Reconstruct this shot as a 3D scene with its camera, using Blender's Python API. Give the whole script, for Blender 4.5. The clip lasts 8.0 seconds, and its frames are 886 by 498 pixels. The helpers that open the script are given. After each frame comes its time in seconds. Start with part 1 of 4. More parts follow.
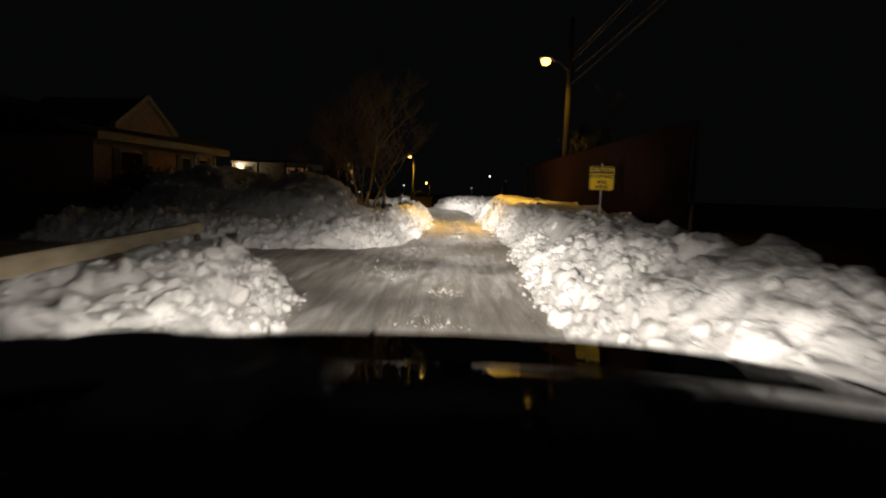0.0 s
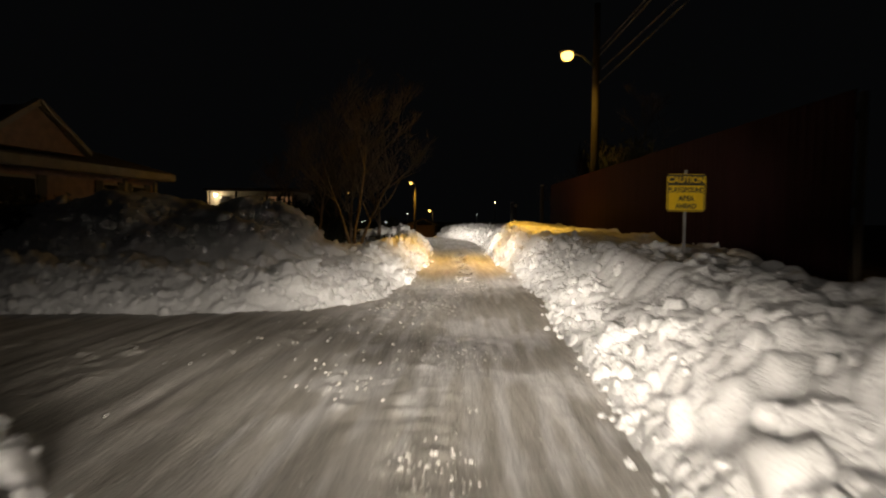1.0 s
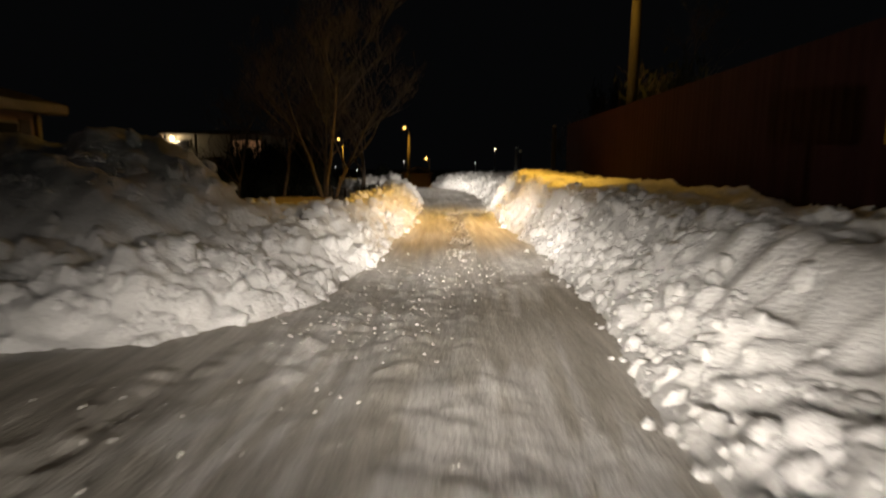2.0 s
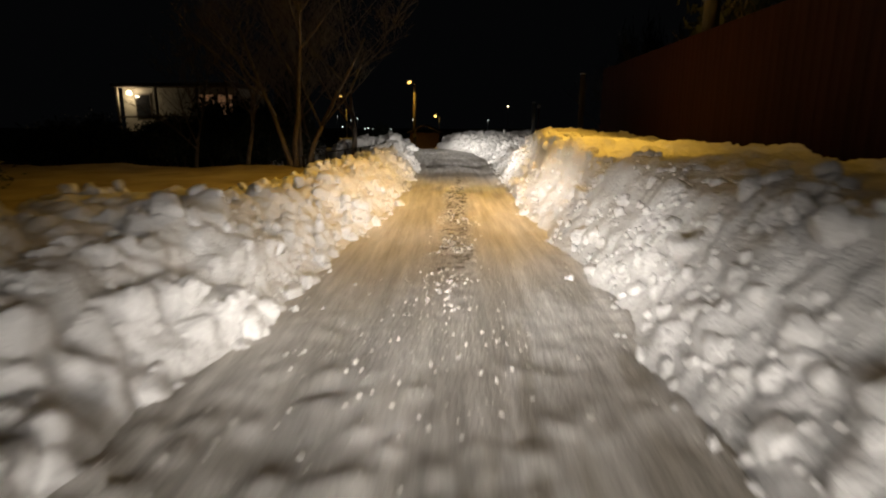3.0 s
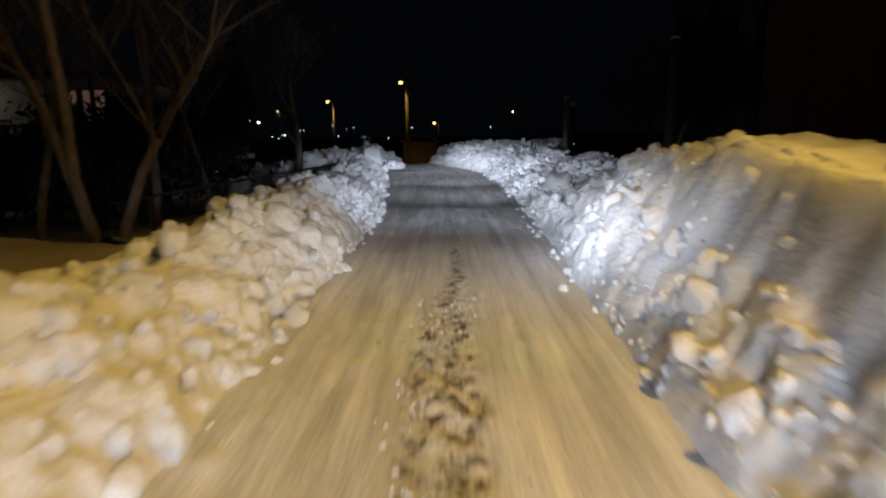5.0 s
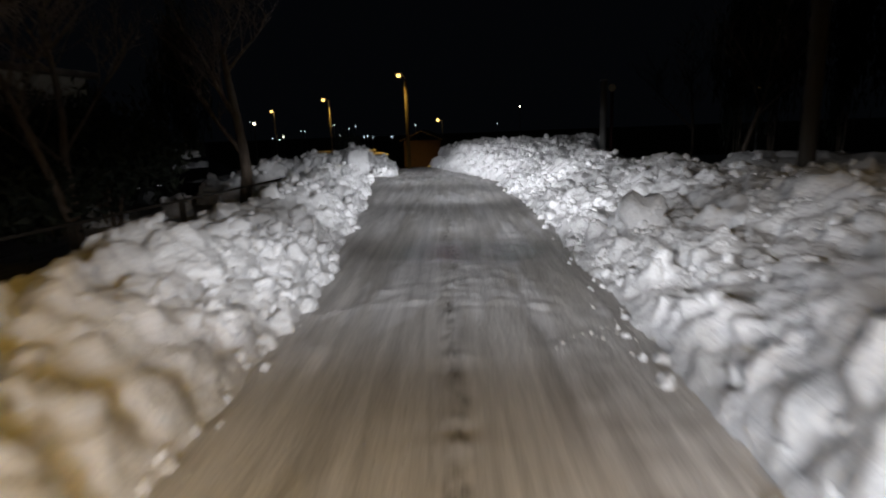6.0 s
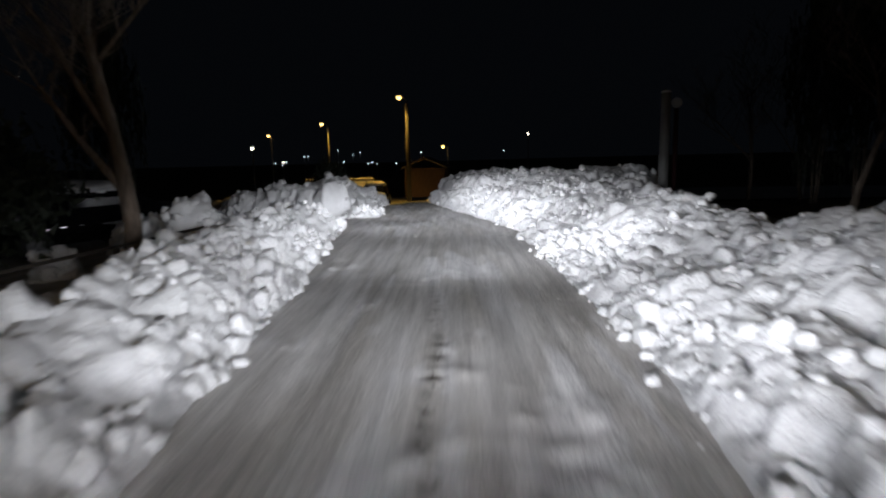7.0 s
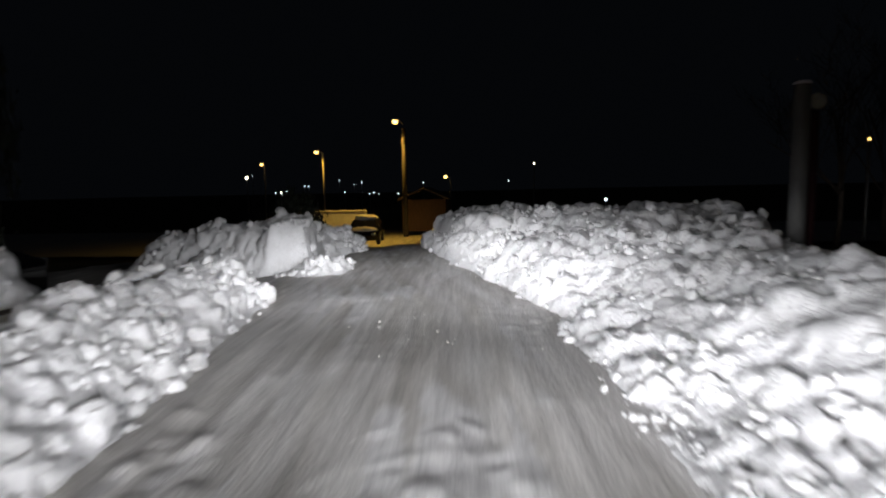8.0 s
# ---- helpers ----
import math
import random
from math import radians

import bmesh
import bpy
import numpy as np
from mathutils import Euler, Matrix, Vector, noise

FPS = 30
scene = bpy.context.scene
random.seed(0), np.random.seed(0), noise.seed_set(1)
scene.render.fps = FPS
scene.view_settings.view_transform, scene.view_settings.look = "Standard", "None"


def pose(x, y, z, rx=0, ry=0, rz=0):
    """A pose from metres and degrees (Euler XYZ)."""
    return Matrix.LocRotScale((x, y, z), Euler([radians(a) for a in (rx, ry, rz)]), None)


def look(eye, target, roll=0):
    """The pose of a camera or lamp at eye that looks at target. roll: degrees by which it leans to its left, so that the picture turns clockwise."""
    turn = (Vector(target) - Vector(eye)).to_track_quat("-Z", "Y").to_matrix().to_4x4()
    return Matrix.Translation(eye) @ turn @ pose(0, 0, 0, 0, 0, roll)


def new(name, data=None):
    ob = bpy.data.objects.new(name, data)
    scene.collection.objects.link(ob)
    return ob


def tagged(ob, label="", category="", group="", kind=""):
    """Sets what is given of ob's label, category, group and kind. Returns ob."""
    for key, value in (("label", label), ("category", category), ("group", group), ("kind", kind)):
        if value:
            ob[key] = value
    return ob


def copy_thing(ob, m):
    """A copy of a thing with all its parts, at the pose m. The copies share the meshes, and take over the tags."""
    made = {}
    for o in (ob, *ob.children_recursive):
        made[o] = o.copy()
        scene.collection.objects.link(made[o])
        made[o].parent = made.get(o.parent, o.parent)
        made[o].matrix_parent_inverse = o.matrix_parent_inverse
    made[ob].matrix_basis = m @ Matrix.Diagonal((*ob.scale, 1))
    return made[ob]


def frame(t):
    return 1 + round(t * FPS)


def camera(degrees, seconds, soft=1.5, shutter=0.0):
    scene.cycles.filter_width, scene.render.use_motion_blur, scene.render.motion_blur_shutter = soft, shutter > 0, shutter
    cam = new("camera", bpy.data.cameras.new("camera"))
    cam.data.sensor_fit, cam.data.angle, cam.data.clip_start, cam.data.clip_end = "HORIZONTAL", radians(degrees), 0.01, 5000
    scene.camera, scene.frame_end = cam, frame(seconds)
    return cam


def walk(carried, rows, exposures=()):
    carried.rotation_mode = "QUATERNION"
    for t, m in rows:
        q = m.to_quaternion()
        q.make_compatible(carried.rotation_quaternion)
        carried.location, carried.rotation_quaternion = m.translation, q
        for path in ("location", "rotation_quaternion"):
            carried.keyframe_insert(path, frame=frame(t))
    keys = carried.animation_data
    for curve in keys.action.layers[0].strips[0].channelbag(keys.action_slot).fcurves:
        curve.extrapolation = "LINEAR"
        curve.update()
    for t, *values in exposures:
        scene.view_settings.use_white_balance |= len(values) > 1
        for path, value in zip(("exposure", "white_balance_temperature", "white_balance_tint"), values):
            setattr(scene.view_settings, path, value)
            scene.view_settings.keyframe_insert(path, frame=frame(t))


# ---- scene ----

# camera and its way along the road
cam = camera(76.0, 8.0, soft=2.0, shutter=0.5)
PATH = [  # seconds, x, y, z, yaw, pitch, roll
    (0.0, 1.613, 3.036, 1.505, 5.28, -5.79, 1.85),
    (0.5, 1.421, 5.528, 1.515, 5.86, -4.46, 0.98),
    (1.0, 1.270, 7.952, 1.512, 5.91, -3.04, 0.45),
    (1.5, 1.135, 10.296, 1.499, 5.54, -3.25, 0.64),
    (2.0, 1.023, 12.591, 1.490, 5.72, -8.23, 0.40),
    (2.2, 0.990, 13.526, 1.485, 6.10, -10.41, 0.20),
    (3.3, 0.862, 18.500, 1.490, 7.05, -12.45, 0.25),
    (3.5, 0.796, 19.496, 1.500, 7.11, -12.56, 0.28),
    (4.0, 0.576, 21.982, 1.497, 7.39, -11.25, -0.10),
    (4.5, 0.327, 24.289, 1.475, 7.10, -11.35, -0.12),
    (6.0, -0.383, 31.541, 1.477, 8.06, -11.80, -2.10),
    (6.5, -0.629, 33.914, 1.493, 8.03, -9.43, -1.47),
    (7.0, -0.849, 36.277, 1.502, 8.49, -9.15, -1.46),
    (7.5, -1.087, 38.665, 1.517, 8.62, -7.54, -1.13),
    (8.0, -1.329, 41.007, 1.521, 8.77, -6.14, -1.17),
]
walk(cam, [(t, pose(x, y, z, 90 + p, 0, yw) @ pose(0, 0, 0, 0, 0, r)) for t, x, y, z, yw, p, r in PATH],
     exposures=[(0.0, 0.0, 7900, 10), (1.0, -0.1, 8300, 10), (2.2, -0.15, 8100, 10), (3.3, -0.45, 7300, 10), (4.0, -0.65, 5800, 10), (4.7, -0.7, 5500, 10), (5.8, -0.55, 6350, 10), (6.6, -0.1, 6150, 10), (8.0, 0.0, 6450, 10)])

# night sky, very dark blue
world = bpy.data.worlds.new("night")
scene.world = world
world.use_nodes = True
sky = world.node_tree.nodes["Background"]
sky.inputs["Color"].default_value = (0.34, 0.41, 0.54, 1)
sky.inputs["Strength"].default_value = 0.0042


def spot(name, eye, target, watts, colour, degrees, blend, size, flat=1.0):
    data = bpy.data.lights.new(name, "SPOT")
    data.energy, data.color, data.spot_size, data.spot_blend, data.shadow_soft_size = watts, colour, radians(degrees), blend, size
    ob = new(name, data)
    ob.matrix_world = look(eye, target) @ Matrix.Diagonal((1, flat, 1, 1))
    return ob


# fixed spots added along the way in place of the moving headlamps, some turned aside to brighten the banks: x, y,
# height, heading, watts, half width and half height of the beam, and how far it reaches above the level, in degrees
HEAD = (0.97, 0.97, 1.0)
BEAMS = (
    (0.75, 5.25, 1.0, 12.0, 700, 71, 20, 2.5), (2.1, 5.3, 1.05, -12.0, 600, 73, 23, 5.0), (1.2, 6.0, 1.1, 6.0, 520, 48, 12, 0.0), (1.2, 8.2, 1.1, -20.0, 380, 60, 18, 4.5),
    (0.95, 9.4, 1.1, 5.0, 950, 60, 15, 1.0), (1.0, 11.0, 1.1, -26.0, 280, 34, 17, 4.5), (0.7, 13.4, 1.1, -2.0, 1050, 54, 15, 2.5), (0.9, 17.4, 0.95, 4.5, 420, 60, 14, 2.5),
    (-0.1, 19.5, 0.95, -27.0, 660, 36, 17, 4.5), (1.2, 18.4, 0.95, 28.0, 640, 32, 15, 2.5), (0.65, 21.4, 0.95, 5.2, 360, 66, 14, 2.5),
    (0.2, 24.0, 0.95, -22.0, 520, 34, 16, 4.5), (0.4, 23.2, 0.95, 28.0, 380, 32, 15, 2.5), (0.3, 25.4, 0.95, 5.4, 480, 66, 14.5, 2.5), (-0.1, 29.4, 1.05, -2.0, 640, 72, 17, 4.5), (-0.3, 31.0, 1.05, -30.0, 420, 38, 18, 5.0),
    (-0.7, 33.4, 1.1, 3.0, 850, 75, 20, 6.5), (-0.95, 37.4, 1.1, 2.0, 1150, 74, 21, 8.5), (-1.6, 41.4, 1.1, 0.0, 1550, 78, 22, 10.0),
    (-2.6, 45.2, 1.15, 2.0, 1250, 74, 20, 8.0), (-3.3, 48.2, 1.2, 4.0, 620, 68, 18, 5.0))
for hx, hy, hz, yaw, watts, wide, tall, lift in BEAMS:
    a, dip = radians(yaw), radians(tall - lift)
    spot("headlamp_fill", (hx, hy, hz), (hx - 6 * math.sin(a), hy + 6 * math.cos(a), hz - 6 * math.tan(dip)), watts, HEAD, 2 * wide, 1.0, 0.55, math.tan(radians(tall)) / math.tan(radians(wide)))
# narrow spot added to brighten the caution sign, in place of its retroreflection
spot("headlamp_fill", (0.75, 5.25, 1.15), (4.2, 17.2, 1.95), 1600, HEAD, 15, 1.0, 0.1, 0.8)

# sodium street lamp beside the road, and the ones further on
SODIUM = (1.0, 0.58, 0.09)
spot("street_lamp_light", (3.42, 28.05, 6.85), (-1.0, 28.0, 0), 2600, SODIUM, 92, 1.0, 0.12)
spot("street_lamp_light", (3.42, 28.05, 6.85), (1.6, 28.2, 0), 260, SODIUM, 168, 0.6, 0.12)
spot("street_lamp_light", (-10.4, 77.9, 5.7), (-11.8, 77.0, -2), 1700, SODIUM, 135, 0.8, 0.12)
spot("street_lamp_light", (-24.7, 101.8, 5.4), (-24.7, 100.0, -3), 600, SODIUM, 110, 0.7, 0.12)


def socket(node, *names):
    for n in names:
        if n in node.inputs:
            return node.inputs[n]


def material(name, base, other=None, rough=0.7, scale=6.0, bump=0.3, bump_scale=30.0, stretch=(1, 1, 1), metal=0.0, spread=(0.35, 0.65), dist=0.01, spec=0.5, fine=None):
    """A surface of two colours mixed by noise at two scales, with relief."""
    m = bpy.data.materials.new(name)
    m.use_nodes = True
    nt = m.node_tree
    N, L = nt.nodes, nt.links
    b = N["Principled BSDF"]
    b.inputs["Roughness"].default_value, b.inputs["Metallic"].default_value = rough, metal
    b.inputs["Specular IOR Level"].default_value = spec
    geo = N.new("ShaderNodeNewGeometry")
    mp = N.new("ShaderNodeMapping")
    mp.inputs["Scale"].default_value = stretch
    L.new(geo.outputs["Position"], mp.inputs["Vector"])
    n1 = N.new("ShaderNodeTexNoise")
    n1.inputs["Scale"].default_value, n1.inputs["Detail"].default_value = scale, 6
    L.new(mp.outputs["Vector"], n1.inputs["Vector"])
    ramp = N.new("ShaderNodeMapRange")
    ramp.inputs["From Min"].default_value, ramp.inputs["From Max"].default_value = spread
    L.new(n1.outputs["Fac"], ramp.inputs["Value"])
    mix = N.new("ShaderNodeMix")
    mix.data_type = "RGBA"
    other = other or tuple(c * 0.8 for c in base)
    mix.inputs["A"].default_value, mix.inputs["B"].default_value = (*base, 1), (*other, 1)
    for s in mix.inputs:
        if s.type == "RGBA":
            s.default_value = (*(base if s.identifier.startswith("A") else other), 1)
    L.new(ramp.outputs["Result"], mix.inputs["Factor"])
    colour = [s for s in mix.outputs if s.type == "RGBA"][0]
    n2 = N.new("ShaderNodeTexNoise")
    n2.inputs["Scale"].default_value, n2.inputs["Detail"].default_value = bump_scale, 5
    L.new(mp.outputs["Vector"], n2.inputs["Vector"])
    grain = N.new("ShaderNodeHueSaturation")
    val = N.new("ShaderNodeMapRange")
    val.inputs["To Min"].default_value, val.inputs["To Max"].default_value = 0.82, 1.14
    L.new(n2.outputs["Fac"], val.inputs["Value"])
    L.new(val.outputs["Result"], grain.inputs["Value"])
    L.new(colour, grain.inputs["Color"])
    L.new(grain.outputs["Color"], b.inputs["Base Color"])
    bp = N.new("ShaderNodeBump")
    bp.inputs["Strength"].default_value, bp.inputs["Distance"].default_value = bump, dist
    L.new(n2.outputs["Fac"], bp.inputs["Height"])
    L.new(bp.outputs["Normal"], b.inputs["Normal"])
    return m


def glow(name, colour, strength):
    m = bpy.data.materials.new(name)
    m.use_nodes = True
    b = m.node_tree.nodes["Principled BSDF"]
    b.inputs["Base Color"].default_value = (*colour, 1)
    b.inputs["Emission Color"].default_value = (*colour, 1)
    b.inputs["Emission Strength"].default_value = strength
    return m


SNOW = material("snow", (0.80, 0.80, 0.81), (0.66, 0.66, 0.66), 0.62, 2.2, 0.8, 40, dist=0.02, spec=0.25)
def crumbly(m, scale, depth):
    """Adds the relief of small packed crumbs to a surface."""
    N, L = m.node_tree.nodes, m.node_tree.links
    b = N["Principled BSDF"]
    geo = [n for n in N if n.bl_idname == "ShaderNodeNewGeometry"][0]
    cells = N.new("ShaderNodeTexVoronoi")
    cells.feature, cells.inputs["Scale"].default_value, cells.inputs["Randomness"].default_value = "SMOOTH_F1", scale, 1.0
    wide = N.new("ShaderNodeTexNoise")
    wide.inputs["Scale"].default_value, wide.inputs["Detail"].default_value = 1.6, 3
    L.new(geo.outputs["Position"], cells.inputs["Vector"])
    L.new(geo.outputs["Position"], wide.inputs["Vector"])
    patch = N.new("ShaderNodeMapRange")
    patch.inputs["From Min"].default_value, patch.inputs["From Max"].default_value, patch.inputs["To Min"].default_value = 0.4, 0.6, 0.15
    L.new(wide.outputs["Fac"], patch.inputs["Value"])
    bump = N.new("ShaderNodeBump")
    bump.invert = True
    bump.inputs["Distance"].default_value = depth
    L.new(patch.outputs["Result"], bump.inputs["Strength"])
    L.new(cells.outputs["Distance"], bump.inputs["Height"])
    old = b.inputs["Normal"].links[0].from_socket
    L.new(old, bump.inputs["Normal"])
    L.new(bump.outputs["Normal"], b.inputs["Normal"])


crumbly(SNOW, 19, 0.018)
flesh = SNOW.node_tree.nodes["Principled BSDF"]
flesh.inputs["Subsurface Weight"].default_value, flesh.inputs["Subsurface Scale"].default_value = 0.4, 0.02
flesh.inputs["Subsurface Radius"].default_value = (1.0, 1.0, 1.0)
# yard tone, browner and darker than the bank snow
FIELD = material("brownish_yard", (0.36, 0.31, 0.23), (0.22, 0.18, 0.12), 0.7, 0.9, 0.5, 18, dist=0.03, spec=0.2)
ROAD = material("packed_snow", (0.55, 0.53, 0.50), (0.38, 0.36, 0.325), 0.55, 2.2, 0.5, 24, (1.5, 0.3, 1), dist=0.02, spec=0.4)


def lane_surface(m):
    """Adds loose white snow, whiter stretches and bare wet ice to the packed surface, from the lane's own attributes.
    """
    N, L = m.node_tree.nodes, m.node_tree.links
    b = N["Principled BSDF"]
    base = b.inputs["Base Color"].links[0].from_socket
    rough = None
    for key, colour in (("loose_and_whiter", (0.76, 0.755, 0.76, 1)), ("ice", (0.11, 0.092, 0.072, 1))):
        a = N.new("ShaderNodeAttribute")
        a.attribute_name = key
        mix = N.new("ShaderNodeMix")
        mix.data_type = "RGBA"
        sides = [s for s in mix.inputs if s.type == "RGBA"]
        L.new(base, sides[0])
        sides[1].default_value = colour
        n = N.new("ShaderNodeMath")
        n.operation, n.inputs[1].default_value = "MULTIPLY", 0.75
        L.new(a.outputs["Fac"], n.inputs[0])
        if key == "ice":
            bits = N.new("ShaderNodeTexNoise")
            bits.inputs["Scale"].default_value, bits.inputs["Detail"].default_value, bits.inputs["Roughness"].default_value = 8.5, 5, 0.7
            L.new([g for g in N if g.bl_idname == "ShaderNodeNewGeometry"][0].outputs["Position"], bits.inputs["Vector"])
            gaps = N.new("ShaderNodeMapRange")
            gaps.inputs["From Min"].default_value, gaps.inputs["From Max"].default_value = 0.46, 0.58
            L.new(bits.outputs["Fac"], gaps.inputs["Value"])
            L.new(gaps.outputs["Result"], n.inputs[1])
        L.new(n.outputs[0], mix.inputs["Factor"])
        base = [s for s in mix.outputs if s.type == "RGBA"][0]
        rough = a
    geo = [n for n in N if n.bl_idname == "ShaderNodeNewGeometry"][0]
    turn = N.new("ShaderNodeMapping")
    turn.inputs["Rotation"].default_value = (0, 0, radians(-7))
    L.new(geo.outputs["Position"], turn.inputs["Vector"])
    thin = N.new("ShaderNodeMapping")
    thin.inputs["Scale"].default_value = (1, 0.05, 1)
    L.new(turn.outputs["Vector"], thin.inputs["Vector"])
    lines = N.new("ShaderNodeTexNoise")
    lines.inputs["Scale"].default_value, lines.inputs["Detail"].default_value, lines.inputs["Roughness"].default_value = 9, 5, 0.65
    L.new(thin.outputs["Vector"], lines.inputs["Vector"])
    shade = N.new("ShaderNodeMapRange")
    for key, v in (("From Min", 0.32), ("From Max", 0.68), ("To Min", 0.74), ("To Max", 1.25)):
        shade.inputs[key].default_value = v
    L.new(lines.outputs["Fac"], shade.inputs["Value"])
    tracks = N.new("ShaderNodeHueSaturation")
    L.new(shade.outputs["Result"], tracks.inputs["Value"])
    L.new(base, tracks.inputs["Color"])
    L.new(tracks.outputs["Color"], b.inputs["Base Color"])
    r = N.new("ShaderNodeMapRange")
    r.inputs["To Min"].default_value, r.inputs["To Max"].default_value = 0.6, 0.16
    L.new(rough.outputs["Fac"], r.inputs["Value"])
    L.new(r.outputs["Result"], b.inputs["Roughness"])


DIRT = material("frozen_ground", (0.16, 0.13, 0.08), (0.08, 0.066, 0.042), 0.9, 0.8, 0.8, 14, dist=0.05, spec=0.1)
RED = material("red_sheet", (0.036, 0.013, 0.0145), (0.025, 0.009, 0.010), 0.75, 1.2, 0.25, 30, (3, 3, 0.5), dist=0.004, spec=0.06)
YELLOW = material("sign_yellow", (0.80, 0.52, 0.03), (0.72, 0.45, 0.03), 0.4, 4, 0.05, 40)
BLACK = material("sign_black", (0.02, 0.02, 0.02), (0.03, 0.03, 0.03), 0.45, 6, 0.1, 60)
STEEL = material("galvanised_steel", (0.42, 0.42, 0.42), (0.30, 0.30, 0.31), 0.45, 8, 0.15, 60, metal=0.8)
WOOD = material("weathered_wood", (0.15, 0.115, 0.08), (0.09, 0.07, 0.05), 0.85, 5, 0.6, 40, (6, 6, 0.6), dist=0.006)
PALE = material("pale_beam", (0.55, 0.47, 0.33), (0.40, 0.33, 0.22), 0.75, 3, 0.4, 40, (3, 0.6, 3), dist=0.005)
BARK = material("bark", (0.20, 0.155, 0.12), (0.11, 0.085, 0.065), 0.9, 9, 0.8, 50, (2, 2, 0.5), dist=0.01)
BRICK = material("tan_brick", (0.29, 0.185, 0.14), (0.20, 0.13, 0.095), 0.85, 5, 0.5, 40, dist=0.006)
TRIM = material("trim_paint", (0.24, 0.205, 0.165), (0.18, 0.155, 0.125), 0.6, 4, 0.2, 40)
SHUTTER = material("dark_shutter", (0.035, 0.03, 0.03), (0.02, 0.02, 0.02), 0.6, 6, 0.2, 40)
ROOF = material("roof_shingle", (0.16, 0.13, 0.11), (0.09, 0.075, 0.065), 0.9, 6, 0.6, 30)
HOUSE_SIDING = material("cream_siding", (0.50, 0.47, 0.40), (0.42, 0.39, 0.33), 0.6, 3, 0.2, 40)
DARK_WOOD = material("dark_pole_wood", (0.055, 0.045, 0.035), (0.035, 0.03, 0.024), 0.85, 5, 0.6, 40, (6, 6, 0.6), dist=0.006)
LEAF = material("dark_foliage", (0.022, 0.03, 0.015), (0.012, 0.016, 0.009), 0.7, 5, 0.3, 30)
SIDING = material("white_siding", (0.74, 0.73, 0.70), (0.64, 0.63, 0.60), 0.6, 3, 0.2, 40)
PAINT = material("black_car_paint", (0.004, 0.004, 0.0045), (0.006, 0.006, 0.0065), 0.025, 3, 0.0, 80)
POST_GREY = material("weathered_grey_paint", (0.13, 0.13, 0.127), (0.085, 0.085, 0.083), 0.75, 4, 0.3, 40, (3, 3, 0.6))
POLE_PAINT = material("pale_pole_paint", (0.42, 0.42, 0.40), (0.33, 0.33, 0.31), 0.6, 4, 0.1, 40)
RUBBER = material("rubber", (0.02, 0.02, 0.02), (0.03, 0.03, 0.03), 0.85, 8, 0.3, 60)
GLASS = material("dark_glass", (0.02, 0.022, 0.025), (0.03, 0.03, 0.033), 0.08, 2, 0.0, 10)
SODIUM_GLOW = glow("sodium_bulb", (1.0, 0.62, 0.17), 5)
WHITE_GLOW = glow("white_bulb", (1.0, 0.86, 0.62), 8)
COLD_GLOW = glow("cold_bulb", (0.78, 0.92, 0.95), 2.8)


def link(name, verts, faces, mat, parent=None, smooth=False):
    me = bpy.data.meshes.new(name)
    me.from_pydata(verts, [], faces)
    me.materials.append(mat)
    if smooth:
        me.polygons.foreach_set("use_smooth", np.ones(len(me.polygons), bool))
    me.update()
    ob = new(name, me)
    ob.parent = parent
    return ob


def part(name, bm, mat, parent=None, label="", smooth=False):
    """One bmesh as one mesh object, under a thing or a part."""
    bmesh.ops.recalc_face_normals(bm, faces=bm.faces[:])
    me = bpy.data.meshes.new(name)
    bm.to_mesh(me)
    bm.free()
    me.materials.append(mat)
    if smooth:
        me.polygons.foreach_set("use_smooth", np.ones(len(me.polygons), bool))
    ob = new(name, me)
    ob.parent = parent
    return tagged(ob, label)


def box(x0, x1, y0, y1, z0, z1, bevel=0.0, bm=None):
    bm = bm or bmesh.new()
    made = bmesh.ops.create_cube(bm, size=1, matrix=Matrix.Translation(((x0 + x1) / 2, (y0 + y1) / 2, (z0 + z1) / 2)) @ Matrix.Diagonal((x1 - x0, y1 - y0, z1 - z0, 1)))
    if bevel:
        edges = list({e for v in made["verts"] for e in v.link_edges})
        bmesh.ops.bevel(bm, geom=edges, offset=bevel, segments=2, affect="EDGES")
    return bm


def tube(points, radii, sides=8, bm=None):
    """A tapered tube along points."""
    bm = bm or bmesh.new()
    rings = []
    pts = [Vector(p) for p in points]
    for n, p in enumerate(pts):
        way = (pts[min(n + 1, len(pts) - 1)] - pts[max(n - 1, 0)]).normalized()
        side = way.cross(Vector((0.31, 0.95, 0.1))).normalized()
        up = way.cross(side)
        rings.append([bm.verts.new(p + radii[n] * (math.cos(k * math.tau / sides) * side + math.sin(k * math.tau / sides) * up)) for k in range(sides)])
    for a, b in zip(rings, rings[1:]):
        for k in range(sides):
            bm.faces.new((a[k], a[(k + 1) % sides], b[(k + 1) % sides], b[k]))
    bm.faces.new(rings[0][::-1])
    bm.faces.new(rings[-1])
    return bm


def empty(name, x=0, y=0, z=0, turn=0):
    ob = new(name)
    ob.matrix_world = pose(x, y, z, 0, 0, turn)
    return ob


# ---- noise for the snow ----
def grain2(i, j, k):
    h = np.sin(i * 127.1 + j * 311.7 + k * 74.7) * 43758.5453
    return h - np.floor(h)


def soft_noise(x, y, seed=0):
    i, j = np.floor(x), np.floor(y)
    u, v = x - i, y - j
    u, v = u * u * (3 - 2 * u), v * v * (3 - 2 * v)
    a, b, c, d = grain2(i, j, seed), grain2(i + 1, j, seed), grain2(i, j + 1, seed), grain2(i + 1, j + 1, seed)
    return (a * (1 - u) + b * u) * (1 - v) + (c * (1 - u) + d * u) * v - 0.5


